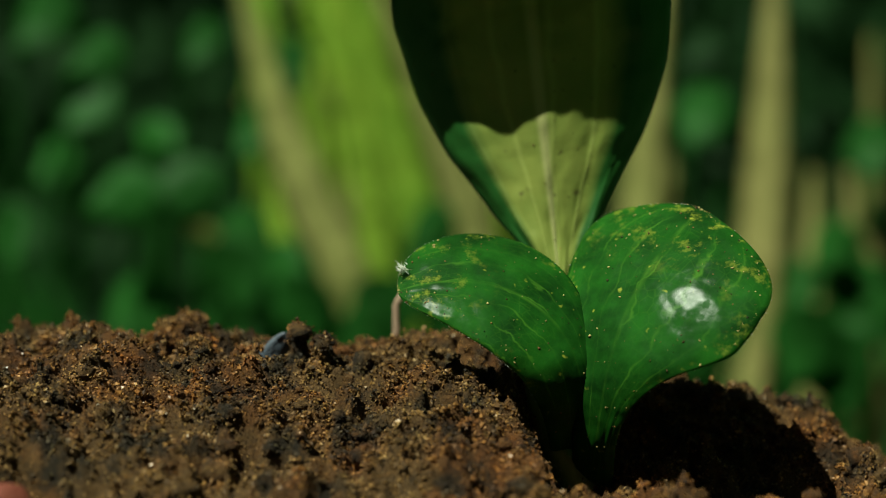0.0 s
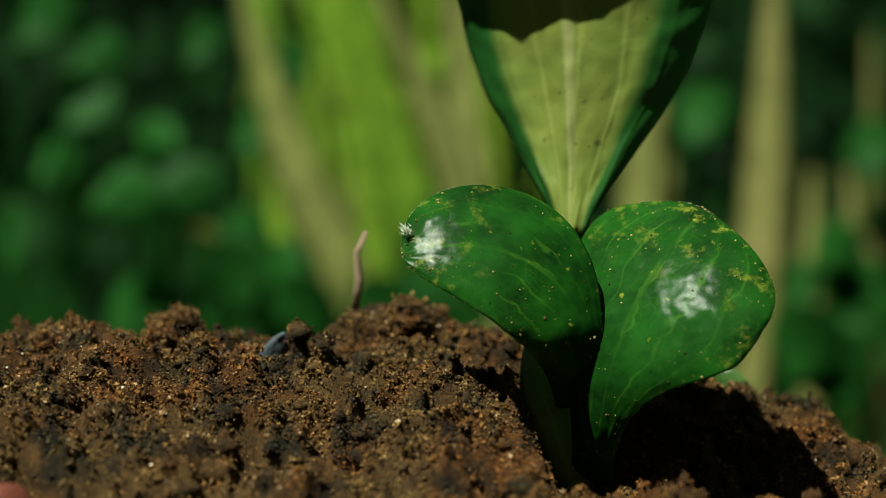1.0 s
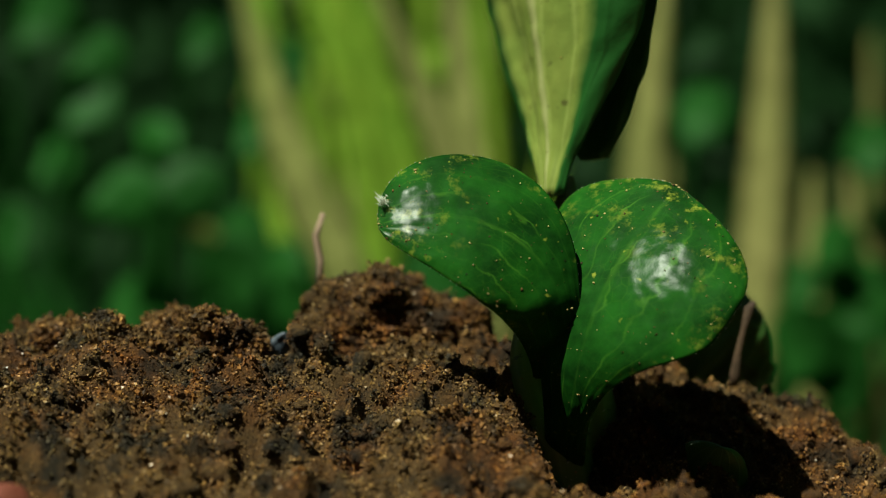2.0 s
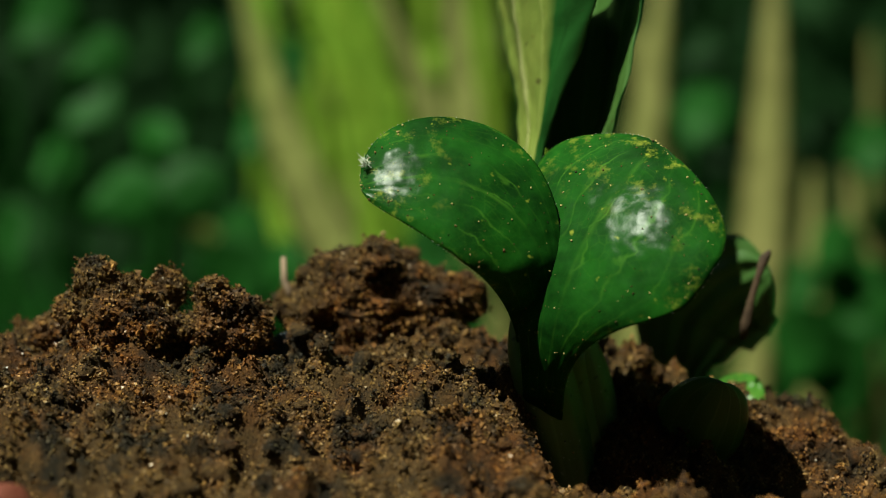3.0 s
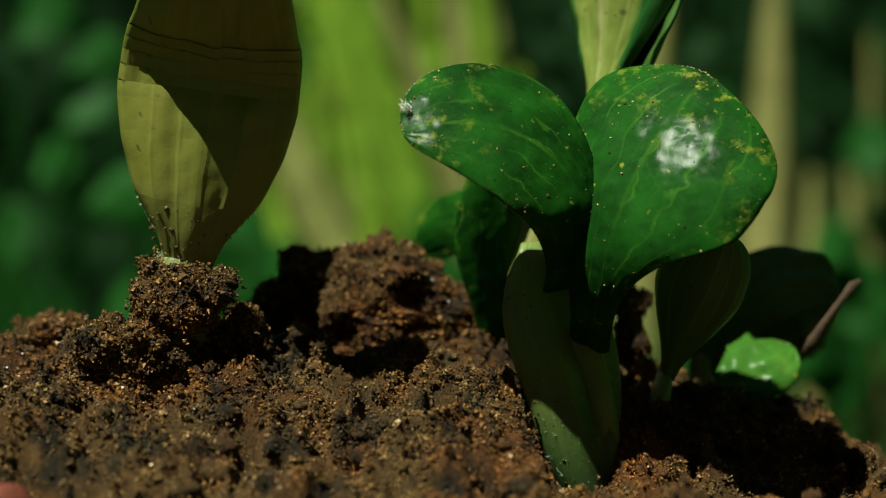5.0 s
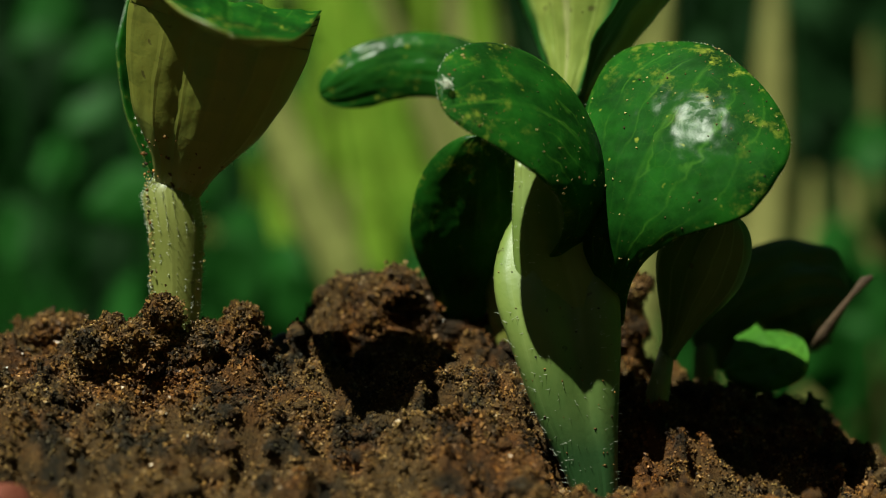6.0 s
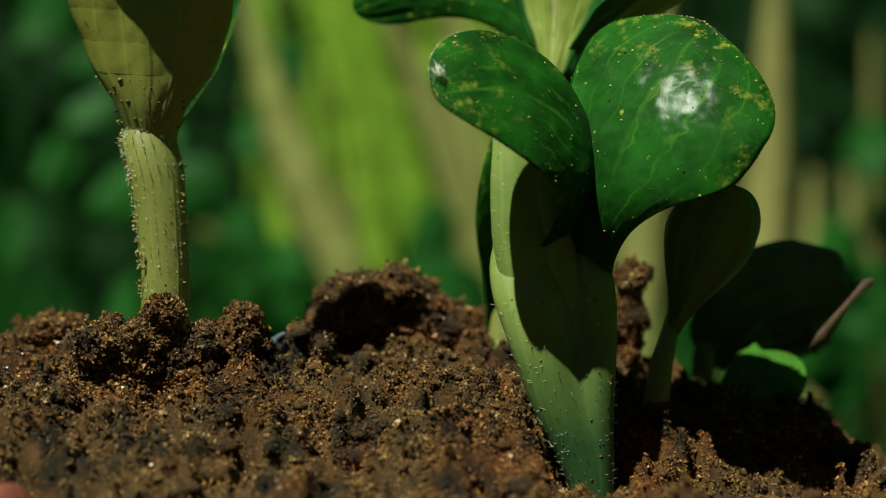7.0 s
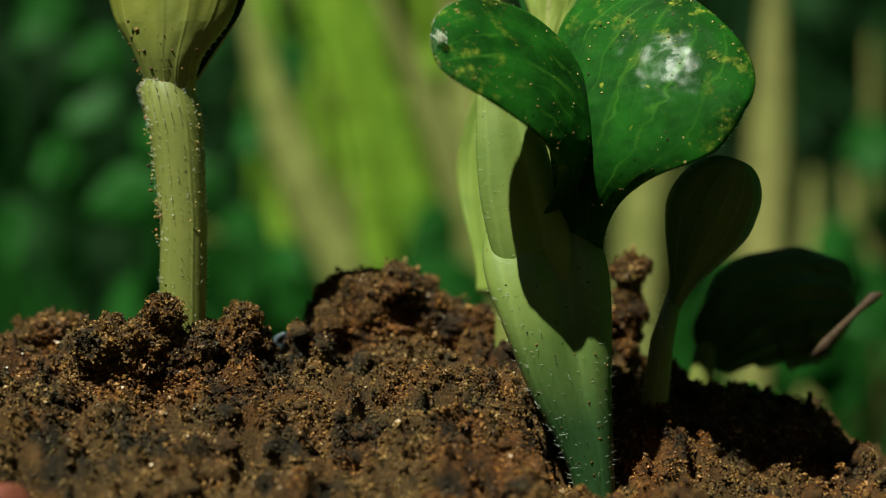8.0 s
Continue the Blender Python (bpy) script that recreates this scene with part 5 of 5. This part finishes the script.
    tilted = [(0, 0.008, -0.004, 80, -35), (3.3, 0.008, -0.002, 84, -35), (3.5, 0.008, 0.000, 94, -35), (3.6, 0.0075, 0.002, 86, -35), (3.8, 0.006, -0.001, 58, -25), (4, 0.005, -0.003, 26, -10), (4.2, 0.004, -0.004, 12, 0), (4.5, 0.004, -0.004, 6, 0), (4.7, 0.005, -0.004, 8, 0), (8, 0.006, -0.026, 4, 0)]
    walk(ru, [(t, pose(x, -0.002, z, up, 0, 0) @ pose(0, 0, 0, 0, lean, 0)) for t, x, z, lean, up in tilted])
    b, low = (0.0045, -0.001, 0.012), (0.0045, 0.006, -0.030)
    walk(rk, [(0, pose(*low, 0, 0, -70)), (4.5, pose(*low, 0, 0, -70)), (4.7, pose(*low, 0, 0, -64)), (5.2, pose(0.0045, 0.002, -0.004, 0, 0, -28)), (5.8, pose(*b, -10, -2, 6)), (6.5, pose(*b, -8, 1, 4)), (8, pose(*b, -6, 3, 0))])
    walk(hood, [(0, pose(0.0557, 0.0440, -0.0241, 0, -30, -30)), (1.5, pose(0.0562, 0.0440, 0.0017, 0, -30, -20)), (2.8, pose(0.0557, 0.0440, 0.0192, 0, -28, -10)), (3.5, pose(0.0587, 0.0440, 0.0209, 0, -22, -8)), (4.5, pose(0.0629, 0.0440, 0.0187, 0, -10, -4)),
                (6, pose(0.0654, 0.0440, 0.0209, 0, -4, 0)), (7, pose(0.0651, 0.0440, 0.0209, 0, -2, 0)), (8, pose(0.0651, 0.0440, 0.0199, 0, 3, 0))])
    lobe = hg.matrix_basis.copy()
    walk(hg, [(0, Matrix.Translation((0, 0.004, -0.012)) @ lobe), (3.0, Matrix.Translation((0, 0.003, -0.009)) @ lobe), (3.5, lobe), (6.5, lobe), (7, Matrix.Translation((0, 0.002, -0.004)) @ lobe), (8, Matrix.Translation((0, 0.004, -0.011)) @ lobe)])
    walk(slim, [(0, pose(*(0.0376, 0.0120, -0.0505))), (3.6, pose(*(0.0381, 0.0120, -0.0141))), (4.5, pose(*(0.0383, 0.0120, -0.0006))), (6, pose(*(0.0386, 0.0120, 0.0072))), (7, pose(*(0.0389, 0.0120, 0.0125), 0, 2, 0)), (8, pose(*(0.0391, 0.0120, 0.0171), 0, 2, 0))])
    walk(clod_big, [(0, pose(*(-0.0507, 0.0140, 0.0149), 0, 0, 0)), (1.5, pose(*(-0.0539, 0.0140, 0.0180), 0, 5, 0)), (2.8, pose(*(-0.0587, 0.0120, 0.0286), 0, 8, 0)), (3.2, pose(*(-0.0568, 0.0100, 0.0333), 0, 10, 0)), (3.5, pose(*(-0.0559, 0.0080, 0.0360), 0, 10, 10)), (3.7, pose(*(-0.0555, 0.0060, 0.0340), 10, 0, 10)),
                    (4, pose(*(-0.0533, 0.0020, 0.0271), 30, -10, 10)), (4.3, pose(*(-0.0538, 0.0020, 0.0241), 40, -15, 10)), (8, pose(*(-0.0538, 0.0020, 0.0239), 40, -15, 10))])
    walk(clod_side, [(0, pose(*(-0.0447, 0.0160, 0.0189), 0, 0, 0)), (1.5, pose(*(-0.0426, 0.0160, 0.0210), 0, -10, 0)), (2.8, pose(*(-0.0387, 0.0140, 0.0316), 0, -30, 0)), (3.2, pose(*(-0.0405, 0.0120, 0.0286), 0, 10, 0)), (3.5, pose(*(-0.0400, 0.0120, 0.0275), 0, 15, 0)), (4, pose(*(-0.0379, 0.0120, 0.0253), 0, 25, 0)), (8, pose(*(-0.0377, 0.0120, 0.0253), 0, 25, 0))])
    walk(clod_rear, [(0, pose(*(-0.0055, 0.0360, 0.0150), 0, 0, 0)), (1, pose(*(-0.0077, 0.0360, 0.0218), 0, 0, 0)), (1.5, pose(*(-0.0106, 0.0360, 0.0257), 0, 0, 0)), (2.8, pose(*(-0.0134, 0.0360, 0.0319), 0, 0, 0)), (3.2, pose(*(-0.0139, 0.0360, 0.0341), 0, 0, 0)), (3.5, pose(*(-0.0150, 0.0360, 0.0307), 0, 0, 0)), (4, pose(*(-0.0117, 0.0360, 0.0307), 0, 6, 0)),
                     (4.5, pose(*(-0.0094, 0.0360, 0.0319), 0, 6, 0)), (4.7, pose(*(-0.0094, 0.0360, 0.0324), 0, 6, 0)), (5.8, pose(*(-0.0105, 0.0340, 0.0280), 0, 6, 0)), (8, pose(*(-0.0105, 0.0340, 0.0286), 0, 6, 0))])
    walk(clod_dark, [(0, pose(*(-0.0119, 0.0420, 0.0122), 0, 0, 0)), (2.8, pose(*(-0.0165, 0.0420, 0.0236), 0, 0, 0)), (3.2, pose(*(-0.0184, 0.0400, 0.0345), 0, 20, 0)), (3.5, pose(*(-0.0170, 0.0380, 0.0396), 0, 30, 0)), (4, pose(*(-0.0170, 0.0380, 0.0366), 0, 30, 0)), (4.5, pose(*(-0.0195, 0.0380, 0.0366), 0, 20, 0)), (4.7, pose(*(-0.0206, 0.0380, 0.0410), 0, 0, 0)),
                     (5.3, pose(*(-0.0208, 0.0380, 0.0261), 0, -30, 0)), (5.8, pose(*(-0.0190, 0.0380, 0.0200), 0, -40, 0)), (8, pose(*(-0.0190, 0.0380, 0.0200), 0, -40, 0))])
    walk(clod_peak, [(0, pose(*(-0.0501, 0.0300, 0.0260), 0, 0, 0)), (1.5, pose(*(-0.0523, 0.0300, 0.0271), 0, 0, 0)), (2.8, pose(*(-0.0527, 0.0260, 0.0268), 0, 20, 0)), (3.5, pose(*(-0.0520, 0.0220, 0.0227), 0, 40, 0)), (8, pose(*(-0.0528, 0.0200, 0.0228), 0, 40, 0))])
    walk(clod_post, [(0, pose(*(0.0363, 0.0330, 0.0042), 0, 0, 0)), (2.8, pose(*(0.0368, 0.0330, 0.0131), 0, 0, 0)), (4, pose(*(0.0372, 0.0330, 0.0208), 0, 0, 0)), (4.7, pose(*(0.0369, 0.0330, 0.0242), 0, 0, 0)), (5.8, pose(*(0.0368, 0.0330, 0.0281), 0, 3, 0)), (8, pose(*(0.0365, 0.0330, 0.0320), 0, 3, 0))])
    still = pose(*(0.0345, -0.0160, -0.0022))
    walk(clod_edge, [(0, still), (8, still)])
    walk(clod_left, [(0, pose(*(-0.0723, 0.0260, 0.0235))), (2.8, pose(*(-0.0734, 0.0260, 0.0257), 0, 8, 0)), (8, pose(*(-0.0734, 0.0260, 0.0262), 0, 12, 0))])
    walk(straw, [(0, pose(*(-0.0101, 0.0380, 0.0250), 0, 8, 0)), (1, pose(*(-0.0174, 0.0380, 0.0352), 0, 4, 0)), (1.5, pose(*(-0.0221, 0.0380, 0.0374), 0, 0, 0)), (2.8, pose(*(-0.0276, 0.0380, 0.0397), 0, -6, 0)), (3.1, pose(*(-0.0287, 0.0380, 0.0261), 0, -30, 0)), (4, pose(*(-0.0287, 0.0380, 0.0205), 0, -50, 0)), (8, pose(*(-0.0287, 0.0380, 0.0194), 0, -50, 0))])


motions()
